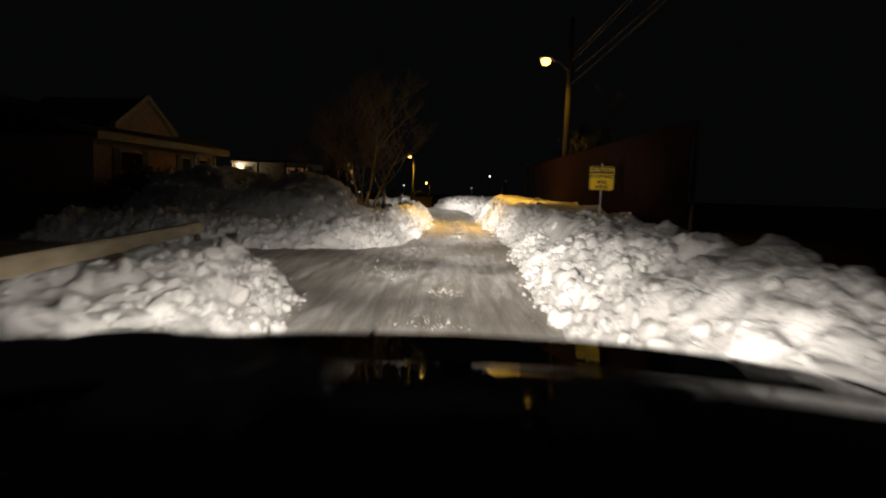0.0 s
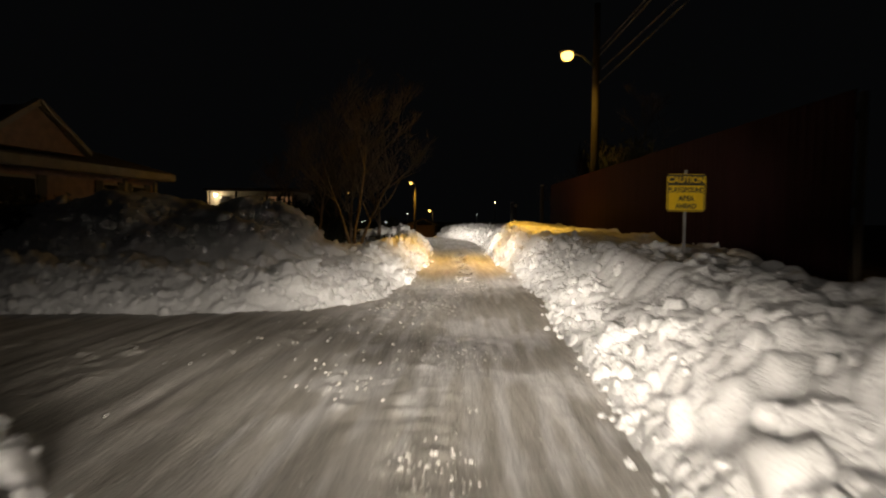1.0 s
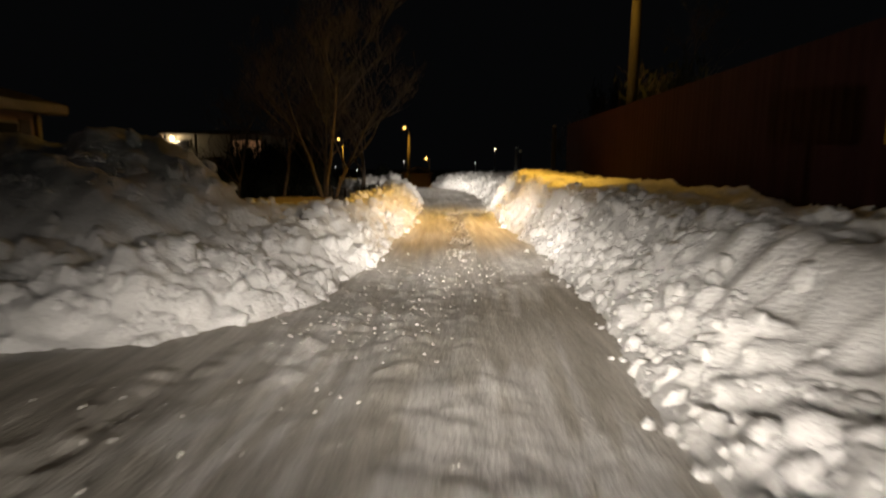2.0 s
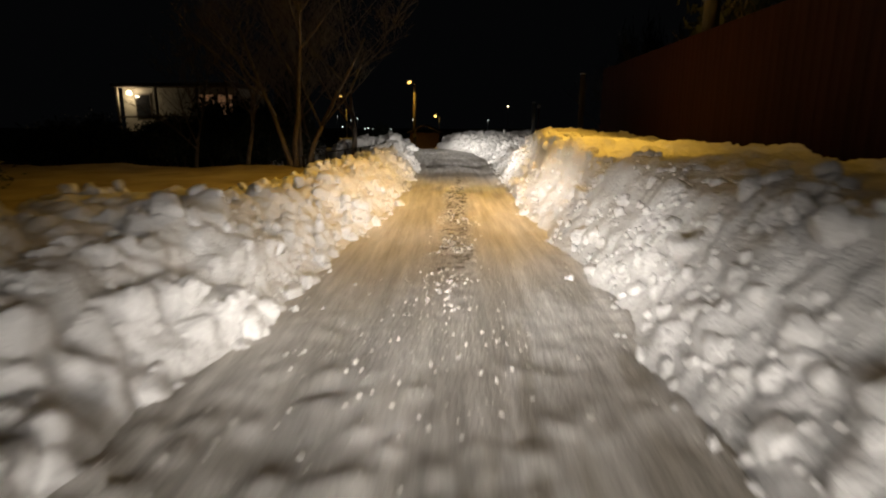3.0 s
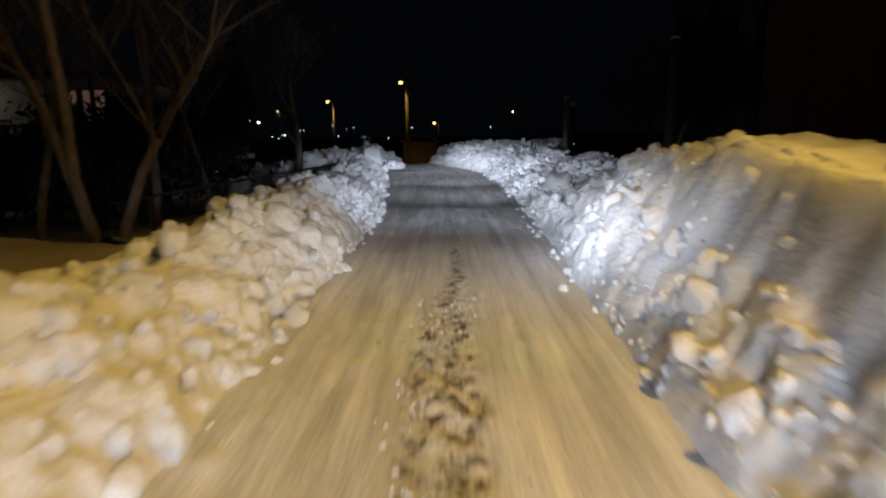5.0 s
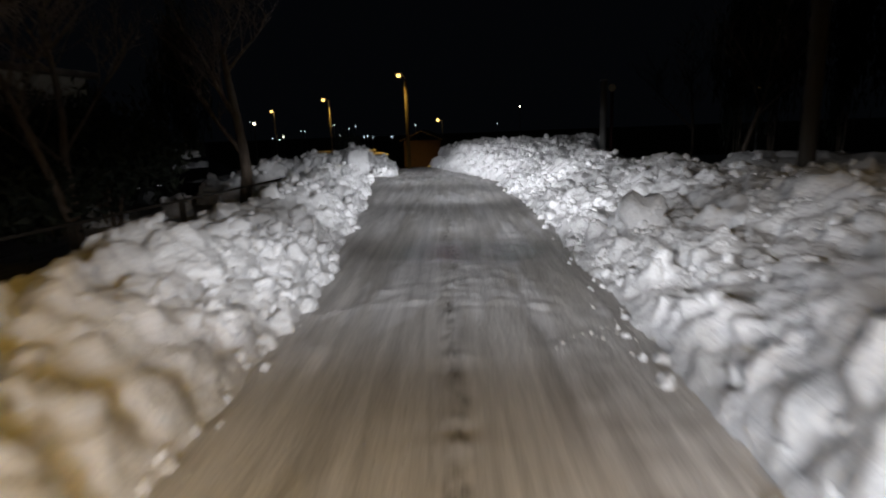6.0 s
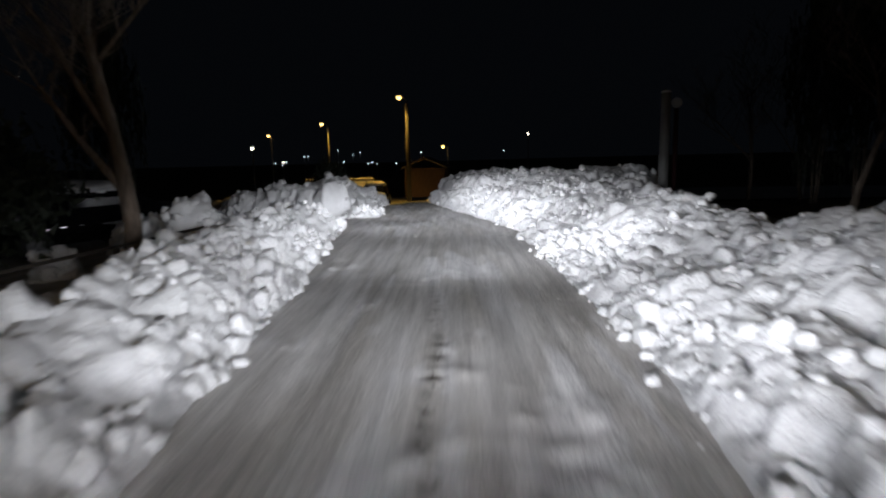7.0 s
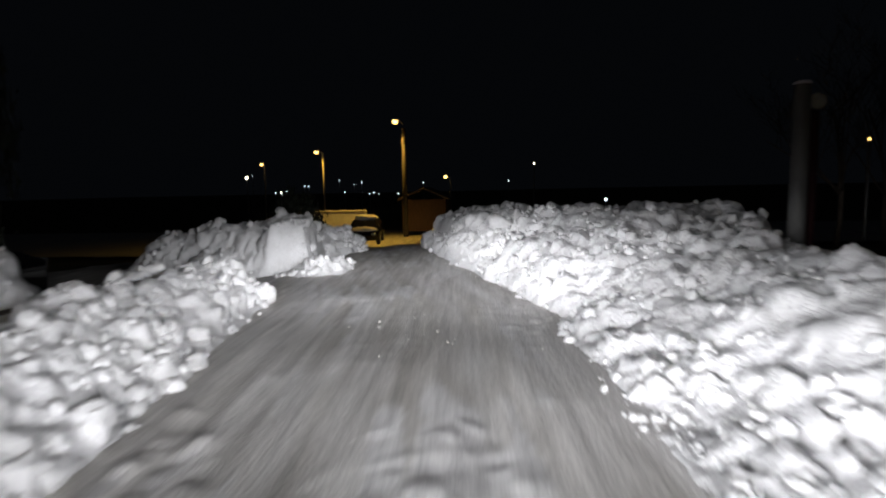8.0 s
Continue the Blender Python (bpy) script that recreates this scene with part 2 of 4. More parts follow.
def lumps(x, y, size, seed=0):
    """Rounded clods on a jittered grid: the height of the highest one, 0 to about 1, in units of their size."""
    x, y = x / size, y / size
    i, j = np.floor(x), np.floor(y)
    best = np.zeros_like(x)
    for di in (-1, 0, 1):
        for dj in (-1, 0, 1):
            a, b = i + di, j + dj
            cx, cy = a + 0.15 + 0.7 * grain2(a, b, seed), b + 0.15 + 0.7 * grain2(a, b, seed + 5)
            r = 0.35 + 0.4 * grain2(a, b, seed + 9)
            tall = grain2(a, b, seed + 13)
            d = ((x - cx) ** 2 + (y - cy) ** 2) / (r * r)
            best = np.maximum(best, np.sqrt(np.clip(1 - d, 0, 1)) * r * (0.3 + 0.7 * tall))
    return best


def smooth(a, b, v):
    t = np.clip((v - a) / (b - a), 0, 1)
    return t * t * (3 - 2 * t)


def inside_distance(x, y, poly):
    """Distance to a polygon's outline, negative outside."""
    best = np.full(x.shape, 1e9)
    odd = np.zeros(x.shape, bool)
    for (ax, ay), (bx, by) in zip(poly, poly[1:] + poly[:1]):
        ex, ey = bx - ax, by - ay
        t = np.clip(((x - ax) * ex + (y - ay) * ey) / (ex * ex + ey * ey), 0, 1)
        best = np.minimum(best, (x - ax - t * ex) ** 2 + (y - ay - t * ey) ** 2)
        if ay != by:
            cross = (ay > y) != (by > y)
            odd ^= cross & (x < (bx - ax) * (y - ay) / (by - ay) + ax)
    return np.where(odd, 1, -1) * np.sqrt(best)


def terrain(x, y):
    """The lie of the land: level along the road, then falling away."""
    return -1.6 * smooth(53, 76, y) - 2.6 * smooth(80, 140, y) - 0.5 * smooth(-5, -9, x) * smooth(32.5, 35, y)


def grain3(i, j, k, s):
    h = np.sin(i * 127.1 + j * 311.7 + k * 74.7 + s * 19.3) * 43758.5453
    return h - np.floor(h)


def chunks(x, y, z, size, seed):
    """Broken clods on a jittered lattice in space: how far the highest one stands out, in units of their size."""
    x, y, z = x / size, y / size, z / size
    i, j, k = np.floor(x), np.floor(y), np.floor(z)
    best = np.zeros_like(x)
    for di in (-1, 0, 1):
        for dj in (-1, 0, 1):
            for dk in (-1, 0, 1):
                a, b, c = i + di, j + dj, k + dk
                g = grain3(a, b, c, seed)
                g2 = np.modf(g * 57.31)[0]
                g3 = np.modf(g * 191.7)[0]
                g4 = np.modf(g * 733.1)[0]
                dx, dy, dz = x - a - 0.15 - 0.7 * g, y - b - 0.15 - 0.7 * g2, z - c - 0.15 - 0.7 * g3
                r = 0.38 + 0.42 * g4
                d = (dx * dx + dy * dy + dz * dz) / (r * r)
                ball = np.clip(1 - d, 0, 1) ** 0.65
                cut = 0.7 + 0.8 * ((g2 - 0.5) * dx + (g3 - 0.5) * dy + (g - 0.5) * dz) / r
                best = np.maximum(best, np.minimum(ball, np.maximum(cut, 0.1)) * r * (0.35 + 0.65 * g3))
    return best


def pick(v, x, y):
    return v(x, y) if callable(v) else v


class Bank:
    """A heap of ploughed snow over a polygon: height, width of its face, clods, and how much of its upper face a blade has scraped smooth."""

    def __init__(self, poly, high, face, rough=1.0, scraped=0.0, dome=False, seed=0, coarse=0.7, swell=0.35):
        self.swell = swell
        self.poly, self.high, self.face, self.rough, self.scraped, self.dome, self.seed, self.coarse = poly, high, face, rough, scraped, dome, seed, coarse

    def base(self, x, y):
        s = self.seed
        wob = 0.2 * soft_noise(x / 0.9, y / 0.9, s) + 0.1 * soft_noise(x / 0.35, y / 0.35, s + 1)
        d = inside_distance(x, y, self.poly) + wob * 0.8
        up = np.clip(d / pick(self.face, x, y), 0, 1)
        rise = np.sin(up * math.pi / 2) ** (1.0 if self.dome else 1.15)
        cut = pick(self.scraped, x, y) * smooth(-0.22, 0.08, soft_noise(x / 4, y / 2.3, s + 8))
        ledge = 0.52 * np.clip(up / 0.52, 0, 1) ** 0.85 + 0.48 * smooth(0.52, 0.8, up)
        rise = rise + (ledge - rise) * cut
        z = pick(self.high, x, y) * rise * (1 + (0.08 if self.dome else self.swell) * soft_noise(x / 1.7, y / 1.7, s + 2) + 0.22 * (1 - 0.6 * cut) * soft_noise(x / 0.6, y / 0.6, s + 3))
        smoothed = cut * smooth(0.48, 0.58, up) * smooth(0.93, 0.82, up)
        return z, d, up, smoothed

    def relief(self, x, y, z, d, up, smoothed):
        s, k = self.seed, pick(self.rough, x, y)
        out = pick(self.coarse, x, y) * (0.30 * chunks(x, y, z, 0.75, s + 20) + 0.30 * chunks(x, y, z, 0.42, s + 40)) + (0.19 - 0.05 * up) * chunks(x, y, z, 0.24, s + 60) + (0.13 - 0.03 * up) * chunks(x, y, z, 0.125, s + 80)
        out = smooth(-0.05, 0.2, d) * k * (out - 0.09) * (1 - 0.92 * smoothed)
        lean = y + 0.25 * z
        return out + smoothed * (0.2 * soft_noise(x * 0.2, lean / 0.34, s + 6) + 0.07 * soft_noise(x * 0.3, lean / 0.13, s + 7)) + 0.018 * k * soft_noise(x / 0.07, (y + z) / 0.07, s + 4)

    def height(self, x, y):
        z, d, up, smoothed = self.base(x, y)
        return np.where(d > 0, np.maximum(z, 0.01), -0.06) + terrain(x, y), d

    def build(self, name, step, mat):
        p = np.array(self.poly)
        (x0, y0), (x1, y1) = p.min(0) - 0.3, p.max(0) + 0.3
        gx, gy = np.meshgrid(np.arange(x0, x1, step), np.arange(y0, y1, step), indexing="ij")
        z, d, up, smoothed = self.base(gx, gy)
        nx, ny = np.gradient(z, step)
        size = np.sqrt(nx * nx + ny * ny + 1)
        keep = d > -0.12
        cell = keep[:-1, :-1] & keep[1:, :-1] & keep[:-1, 1:] & keep[1:, 1:]
        idx = np.full(gx.shape, -1)
        used = np.zeros(gx.shape, bool)
        used[:-1, :-1] |= cell
        used[1:, :-1] |= cell
        used[:-1, 1:] |= cell
        used[1:, 1:] |= cell
        idx[used] = np.arange(used.sum())
        x, y, z, d, size, nx, ny = gx[used], gy[used], z[used], d[used], size[used], nx[used], ny[used]
        out = self.relief(x, y, z, d, up[used], smoothed[used])
        lift = np.where(d > 0, z + out / size, -0.06)
        co = np.stack([x - out * nx / size, y - out * ny / size, np.where(d > 0, np.maximum(lift, 0.01), lift) + terrain(x, y)], 1)
        quads = np.stack([idx[:-1, :-1][cell], idx[1:, :-1][cell], idx[1:, 1:][cell], idx[:-1, 1:][cell]], 1)
        self.skin = np.concatenate([co, np.stack([d, smoothed[used]], 1)], 1)
        return grid_mesh(name, co, quads, mat)


def grid_mesh(name, co, quads, mat):
    me = bpy.data.meshes.new(name)
    me.vertices.add(len(co))
    me.vertices.foreach_set("co", co.astype(np.float32).ravel())
    me.loops.add(quads.size)
    me.loops.foreach_set("vertex_index", quads.astype(np.int32).ravel())
    me.polygons.add(len(quads))
    me.polygons.foreach_set("loop_start", np.arange(0, quads.size, 4, dtype=np.int32))
    me.update(calc_edges=True)
    me.polygons.foreach_set("use_smooth", np.ones(len(quads), bool))
    me.materials.append(mat)
    return new(name, me)


def sheet(name, xs, ys, fz, mat):
    gx, gy = np.meshgrid(np.array(xs, float), np.array(ys, float), indexing="ij")
    co = np.stack([gx.ravel(), gy.ravel(), fz(gx, gy).ravel()], 1)
    idx = np.arange(gx.size).reshape(gx.shape)
    quads = np.stack([idx[:-1, :-1].ravel(), idx[1:, :-1].ravel(), idx[1:, 1:].ravel(), idx[:-1, 1:].ravel()], 1)
    return grid_mesh(name, co, quads, mat)


lane_surface(ROAD)

# ---- ground and road ----
far = [-900, -400, -200, -120, -80, -50]
ground = sheet("ground", far + list(np.arange(-40, 41, 2.0)) + [-v for v in far[::-1]], [-300, -100, -40] + list(np.arange(-20, 161, 2.0)) + [200, 300, 500, 1200],
               lambda x, y: terrain(x, y) - 0.12 + 0.05 * soft_noise(x / 3, y / 3, 3), DIRT)
tagged(ground, "dark frozen ground reaching to the horizon", "ground", kind="structure")


RIGHT_FOOT = [(3.1, -8), (2.6, 4), (2.4, 9), (2.15, 13), (2.0, 18), (1.75, 22), (1.25, 26), (0.9, 30), (0.6, 34), (0.12, 39), (-0.05, 41), (-0.7, 45), (-1.15, 48), (-2.0, 50), (-3.7, 54.5), (-6, 60)]
LEFT_EDGE = [(-0.2, -8), (-0.4, 6), (-0.7, 10), (-0.85, 14), (-0.95, 18.5), (-0.95, 21), (-1.08, 24), (-1.3, 27), (-1.76, 32), (-2.4, 37), (-2.8, 39), (-3.65, 43), (-4.1, 45), (-4.85, 48.3), (-6.2, 52), (-9, 60)]


def across(x, y):
    """Metres from the lane's middle line."""
    r, l = np.array(RIGHT_FOOT), np.array(LEFT_EDGE)
    return x - (np.interp(y, r[:, 1], r[:, 0]) + np.interp(y, l[:, 1], l[:, 0])) / 2


def crown(x, y):
    """Where loose, broken ice lies between the wheel tracks."""
    u = across(x, y) + 0.12 * soft_noise(x / 0.5, y / 0.7, 31)
    broken = smooth(-0.12, 0.1, 0.5 * soft_noise(x / 0.13, y / 0.2, 35) + 0.8 * soft_noise(x / 0.06, y / 0.07, 36) + 0.35 * soft_noise(x / 0.5, y / 0.9, 37) - 0.03)
    wide = 0.27 - 0.17 * smooth(30, 34, y)
    return (0.6 + 0.4 * broken) * smooth(wide, wide - 0.12, np.abs(u)) * smooth(20, 24, y) * smooth(44, 40, y)


def road_height(x, y):
    u = across(x, y)
    rut = 0.035 * (soft_noise(u / 0.3, y / 5, 11) + 0.6 * soft_noise(u / 0.12, y / 2.5, 12)) + 0.012 * soft_noise(u / 0.3, y / 0.12, 17) * smooth(-0.1, 0.2, soft_noise(u / 0.5, y / 2, 18))
    tracks = -0.03 * (np.exp(-((np.abs(u) - 0.75) / 0.28) ** 2))
    patch = smooth(0.02, 0.2, 0.6 * soft_noise(x / 0.7, y / 2.2, 14) + 0.4 * soft_noise(x / 0.25, y / 0.5, 15))
    crumbs = patch * (0.06 * np.maximum(lumps(x, y, 0.2, 71) - 0.25, 0) + 0.05 * np.maximum(lumps(x, y, 0.11, 73) - 0.2, 0))
    ice = crown(x, y) * (0.05 * soft_noise(x / 0.12, y / 0.09, 33) + 0.06 * np.maximum(lumps(x, y, 0.14, 75) - 0.2, 0) - 0.01)
    spill = np.exp(-((x + 0.1) / 1.1) ** 2 - ((y - 18.6) / 2.6) ** 2) + 0.6 * np.exp(-((x - 0.8) / 0.3) ** 2 - ((y - 11.5) / 1.6) ** 2)
    crumbs = crumbs + spill * (0.11 * np.maximum(lumps(x, y, 0.16, 77) - 0.22, 0) + 0.09 * np.maximum(lumps(x, y, 0.26, 79) - 0.35, 0))
    return terrain(x, y) + rut + tracks + crumbs + ice + 0.03 * soft_noise(x / 2.5, y / 2.5, 13)


road_xs, road_ys = np.concatenate([np.arange(-14, -6.5, 0.2), np.arange(-6.5, 3.6, 0.045), [4.0, 4.6]]), np.concatenate([np.arange(-8, 6, 0.14), np.arange(6, 50, 0.06), np.arange(50, 62, 0.12)])
road = sheet("road", road_xs, road_ys, road_height, ROAD)
tagged(road, "narrow ploughed lane of packed grey snow with tyre tracks", "road", kind="structure")
gx, gy = np.meshgrid(road_xs, road_ys, indexing="ij")
u = across(gx, gy)
loose = smooth(0.0, 0.22, 0.6 * soft_noise(gx / 0.7, gy / 2.2, 14) + 0.4 * soft_noise(gx / 0.25, gy / 0.5, 15) + 0.5 * soft_noise(u / 0.1, gy / 4, 16)) * smooth(1.9, 1.2, np.abs(u)) * smooth(46, 30, np.abs(gy - 20))
# lane coloured whiter mid-way, towards the far end and in one round patch
whiter_stretch = smooth(20, 24, gy) * smooth(38, 33, gy) * (0.75 + 0.5 * soft_noise(u / 0.2, gy / 3, 17))
loose = np.maximum(loose, whiter_stretch)
whiter_end = smooth(35, 41, gy) * (0.42 + 0.7 * soft_noise(u / 0.35, gy / 2.5, 18) + 0.4 * soft_noise(u / 0.12, gy / 1.5, 19)) * smooth(2.6, 1.7, np.abs(u) + 0.6 * soft_noise(gx / 1.5, gy / 1.5, 20)) * smooth(56, 50, gy)
whiter_patch = (0.75 + 0.8 * soft_noise(gx / 0.3, gy / 0.4, 22)) * np.exp(-((gx + 0.1) / 1.0) ** 2 - ((gy - 19.2) / 2.2) ** 2)
loose = np.clip(np.maximum(np.maximum(loose, whiter_end), whiter_patch), 0, 1)
for key, values in (("loose_and_whiter", loose), ("ice", crown(gx, gy))):
    att = road.data.attributes.new(key, "FLOAT", "POINT")
    att.data.foreach_set("value", values.astype(np.float32).ravel())
road_far = sheet("road_beyond", np.arange(-60, 30, 1.0), np.arange(61.9, 95, 0.8), lambda x, y: terrain(x, y) + 0.03 * soft_noise(x, y, 5), ROAD)
tagged(road_far, "snowy street crossing beyond the lane", "road", kind="structure")

# ---- snow banks ----
RIGHT_BACK = [(1, 63), (2.5, 58), (2.6, 53), (2.2, 48), (2.7, 44), (4.2, 40), (4.7, 37), (5.4, 34), (6.0, 28), (6.4, 22), (6.0, 18), (5.6, 14), (5.6, 8), (5.8, 3), (6, -8)]
right_bank = Bank(RIGHT_FOOT[:-1] + [(-4.3, 56.6), (-3.6, 57.6), (0.5, 58.5)] + RIGHT_BACK[2:], lambda x, y: 0.92 + 0.12 * smooth(16, 24, y) + 0.12 * smooth(17, 21, y) * smooth(34, 31, y) + 0.25 * np.exp(-((x - 2.6) ** 2 + (y - 32) ** 2) / 1.6) - 0.42 * smooth(32.5, 36.5, y) * smooth(2.6, 1.2, across(x, y) - 1.3) - 0.2 * smooth(38, 41, y) - 0.2 * smooth(33, 36, y) * smooth(42, 39, y) + 0.1 * smooth(46, 51, y) + 0.36 * smooth(47, 52.5, y) * smooth(4.4, 2.9, across(x, y)),
                  lambda x, y: 1.55 - 0.65 * smooth(14, 22, y) + 0.55 * smooth(34, 42, y) - 0.8 * smooth(45, 50, y), lambda x, y: 1.2 - 0.4 * smooth(17, 20, y) * smooth(34, 30, y), lambda x, y: smooth(13.2, 15.5, y) * (1 - 0.85 * smooth(29, 33, y) * smooth(50, 47, y)), seed=1, coarse=lambda x, y: 0.65 - 0.5 * smooth(17, 20, y) * smooth(34, 30, y), swell=0.24)
LEFT_NEAR = [(-0.2, -8), (-0.35, 6), (-0.5, 8), (-1.15, 10.7), (-2.4, 11.6), (-3.3, 10.6), (-3.0, 6), (-3.0, -8)]
second_ridge = Bank([(3.4, 36.5), (3.3, 41), (3.4, 45), (4.4, 47), (7, 47), (8.2, 43), (7, 37)], 0.62, 1.1, 0.6, seed=151)
left_near = Bank(LEFT_NEAR, 0.68, 0.9, 0.9, seed=101)
LEFT_FOOT = [(-10, 15.7), (-6.4, 15.9), (-3.9, 16.2), (-1.9, 16.9), (-0.95, 18.5), (-0.95, 21), (-1.08, 24), (-1.3, 27), (-1.76, 32), (-2.4, 37), (-2.8, 39), (-3.65, 43), (-4.1, 45), (-4.85, 48.3), (-5.7, 49.2)]
LEFT_BACK = [(-6.8, 48.6), (-6.0, 45), (-4.9, 40), (-4.15, 36), (-3.9, 33), (-3.7, 30), (-3.6, 26), (-3.7, 23), (-6, 20.5), (-10, 19)]
left_bank = Bank(LEFT_FOOT + LEFT_BACK, lambda x, y: 0.66 - 0.12 * smooth(22, 25, y) * smooth(36, 32, y) + 0.16 * smooth(31.5, 33.5, y) * smooth(36.8, 35.2, y) - 0.1 * smooth(35.5, 37.5, y) * smooth(46.5, 44.5, y) - 0.12 * smooth(44.5, 47, y), 0.95, 1.1, seed=201, coarse=0.85)
mound = Bank([(-6.2 + 4.8 * math.cos(a * math.tau / 20), 19.8 + 2.9 * math.sin(a * math.tau / 20)) for a in range(20)], 1.85, 2.8, 0.8, dome=True, seed=301)
corner = Bank([(-5.85, 52.2), (-6.75, 51.8), (-8, 51.8), (-10.5, 52.4), (-11.6, 54), (-9.6, 56.6), (-7.4, 56.2), (-6.2, 53.9)], lambda x, y: 0.5 + 0.58 * smooth(-11.8, -10.0, x) - 0.25 * smooth(-6.5, -5.9, x),
              lambda x, y: 1.15 - 0.95 * smooth(-7.1, -6.6, x) * smooth(54.5, 53.5, y), lambda x, y: 1.1 - 0.55 * smooth(-6.9, -6.5, x) * smooth(54, 53, y), seed=401, coarse=0.7)
corner_rubble = Bank([(-5.35 + 0.6 * math.cos(a * 0.52), 51.5 + 0.9 * math.sin(a * 0.52)) for a in range(12)], 0.12, 0.5, 1.5, dome=True, seed=471, coarse=0.5)
corner_heap = Bank([(-6.75 + 1.1 * math.cos(a * 0.52), 55.6 + 1.6 * math.sin(a * 0.52)) for a in range(12)], 0.62, 0.8, 1.2, dome=True, seed=451, coarse=0.8)
field = Bank([(-3.2, 20), (-3.0, 33), (-16, 33.4), (-16, 20)], 0.36, 1.2, 0.12, seed=501)

tagged(field.build("snow_field", 0.12, FIELD), "brownish yard of patchy tone beside the lane", "yard", kind="structure")
banks = []
for name, bank, step, label in (
    ("snow_bank", right_bank, 0.041, "high ploughed snow bank with a scraped upright face"),
    ("snow_bank", left_near, 0.035, "low lumpy snow bank ending at the driveway"),
    ("snow_bank", left_bank, 0.037, "lumpy ploughed snow bank past the driveway"),
    ("snow_mound", mound, 0.07, "tall rounded heap of ploughed snow by the driveway"),
    ("snow_bank", corner, 0.045, "cut snow bank at the street corner"),
    ("snow_bank", second_ridge, 0.07, "lower snow ridge behind the roadside bank"),
    ("snow_mound", corner_heap, 0.06, "rubble heap of snow beside the cut bank at the corner"),
    ("snow_mound", corner_rubble, 0.035, "low pile of broken snow at the driveway mouth")):
    ob = tagged(bank.build(name, step, SNOW), label, "snow bank", "snow banks along the lane")
    banks.append((bank, ob))

# ---- street lamps ----
def street_lamp(x, y, top, lamp, base, label, wood=True, bulb=SODIUM_GLOW, size=1.0, bulb_size=0, near=False):
    bulb_size = bulb_size or size
    """A pole with an arm, a lamp head and its lit bulb. lamp: where the bulb hangs."""
    thing = empty("street_lamp", x, y, base)
    tagged(thing, label, "street lamp", "street lamps")
    up = top - base
    part("pole", tube([(0, 0, 0), (0.01, 0, up * 0.5), (0, 0.01, up)], [0.16 * size, 0.14 * size, 0.11 * size] if wood else [0.09 * size, 0.075 * size, 0.06 * size], 12), (WOOD if near else DARK_WOOD) if wood else POLE_PAINT, thing, smooth=True)
    lx, ly, lz = lamp[0] - x, lamp[1] - y, lamp[2] - base
    part("arm", tube([(0, 0, lz - 0.25), (lx * 0.5, ly * 0.5, lz + 0.1), (lx * 0.92, ly * 0.92, lz + 0.12)], [0.035, 0.03, 0.03], 8), STEEL, thing, smooth=True)
    head = bmesh.new()
    bmesh.ops.create_uvsphere(head, u_segments=16, v_segments=8, radius=1, matrix=Matrix.Translation((lx, ly, lz + 0.12)) @ Matrix.Diagonal((0.3, 0.2, 0.09, 1)))
    part("lamp_head", head, STEEL, thing, smooth=True)
    ball = bmesh.new()
    bmesh.ops.create_uvsphere(ball, u_segments=16, v_segments=10, radius=1, matrix=Matrix.Translation((lx, ly, lz)) @ Matrix.Diagonal((0.17 * bulb_size, 0.17 * bulb_size, 0.16 * bulb_size, 1)))
    part("bulb", ball, bulb, thing, "glowing amber bulb", smooth=True)
    return thing


lamp_post = street_lamp(4.55, 29.0, 9.2, (3.42, 28.05, 7.15), 0, "wooden utility pole carrying a glowing sodium street lamp", size=1.0, bulb_size=1.25)
street_lamp(-9.6, 78.4, 5.5, (-10.1, 78.2, 5.95), -1.7, "tall wooden pole with a lit amber street lamp", size=1.1)
street_lamp(-13.2, 126.5, 3.2, (-13.9, 126.4, 3.2), -4.2, "distant pole with a lit amber street lamp", False, size=1.5)
street_lamp(-24.0, 101.9, 5.6, (-24.7, 101.8, 5.75), -3.0, "distant steel pole with a lit amber street lamp", False, size=1.3)
street_lamp(-35.0, 110.2, 5.0, (-35.3, 110.1, 5.0), -3.4, "distant steel pole with a lit amber street lamp", False, size=1.2)

# ---- red fence: upright ribbed sheets ----
FENCE_A, FENCE_B, FENCE_TOP = (5.65, 15.6), (3.6, 35.6), 3.17
fence = empty("fence")
tagged(fence, "tall dark red fence of upright ribbed metal sheets", "fence")
run = math.dist(FENCE_A, FENCE_B)
fturn = math.degrees(math.atan2(FENCE_B[1] - FENCE_A[1], FENCE_B[0] - FENCE_A[0]))
fence.matrix_world = pose(*FENCE_A, 0, 0, 0, fturn)
count = 100
wide = run / count
sheet_bm = bmesh.new()
prof = [(0, 0), (0.62, 0), (0.72, 0.006), (0.9, 0.006), (1.0, 0)]
rows = [[sheet_bm.verts.new((u * wide, v + back, z)) for u, v in prof for back in (0, 0.02)] for z in (0, FENCE_TOP)]
n = len(prof)
for k in range(n - 1):
    for back in (0, 1):
        sheet_bm.faces.new((rows[0][2 * k + back], rows[0][2 * k + 2 + back], rows[1][2 * k + 2 + back], rows[1][2 * k + back]))
    sheet_bm.faces.new((rows[1][2 * k], rows[1][2 * k + 2], rows[1][2 * k + 3], rows[1][2 * k + 1]))
first = part("sheet", sheet_bm, RED, fence)
for k in range(1, count):
    ob = new("sheet", first.data)
    ob.parent = fence
    ob.location = (k * wide, 0, 0)
for k in range(9):
    part("post", box(k * run / 8 - 0.04, k * run / 8 + 0.04, -0.13, -0.05, 0, FENCE_TOP - 0.03, 0.008), WOOD, fence)
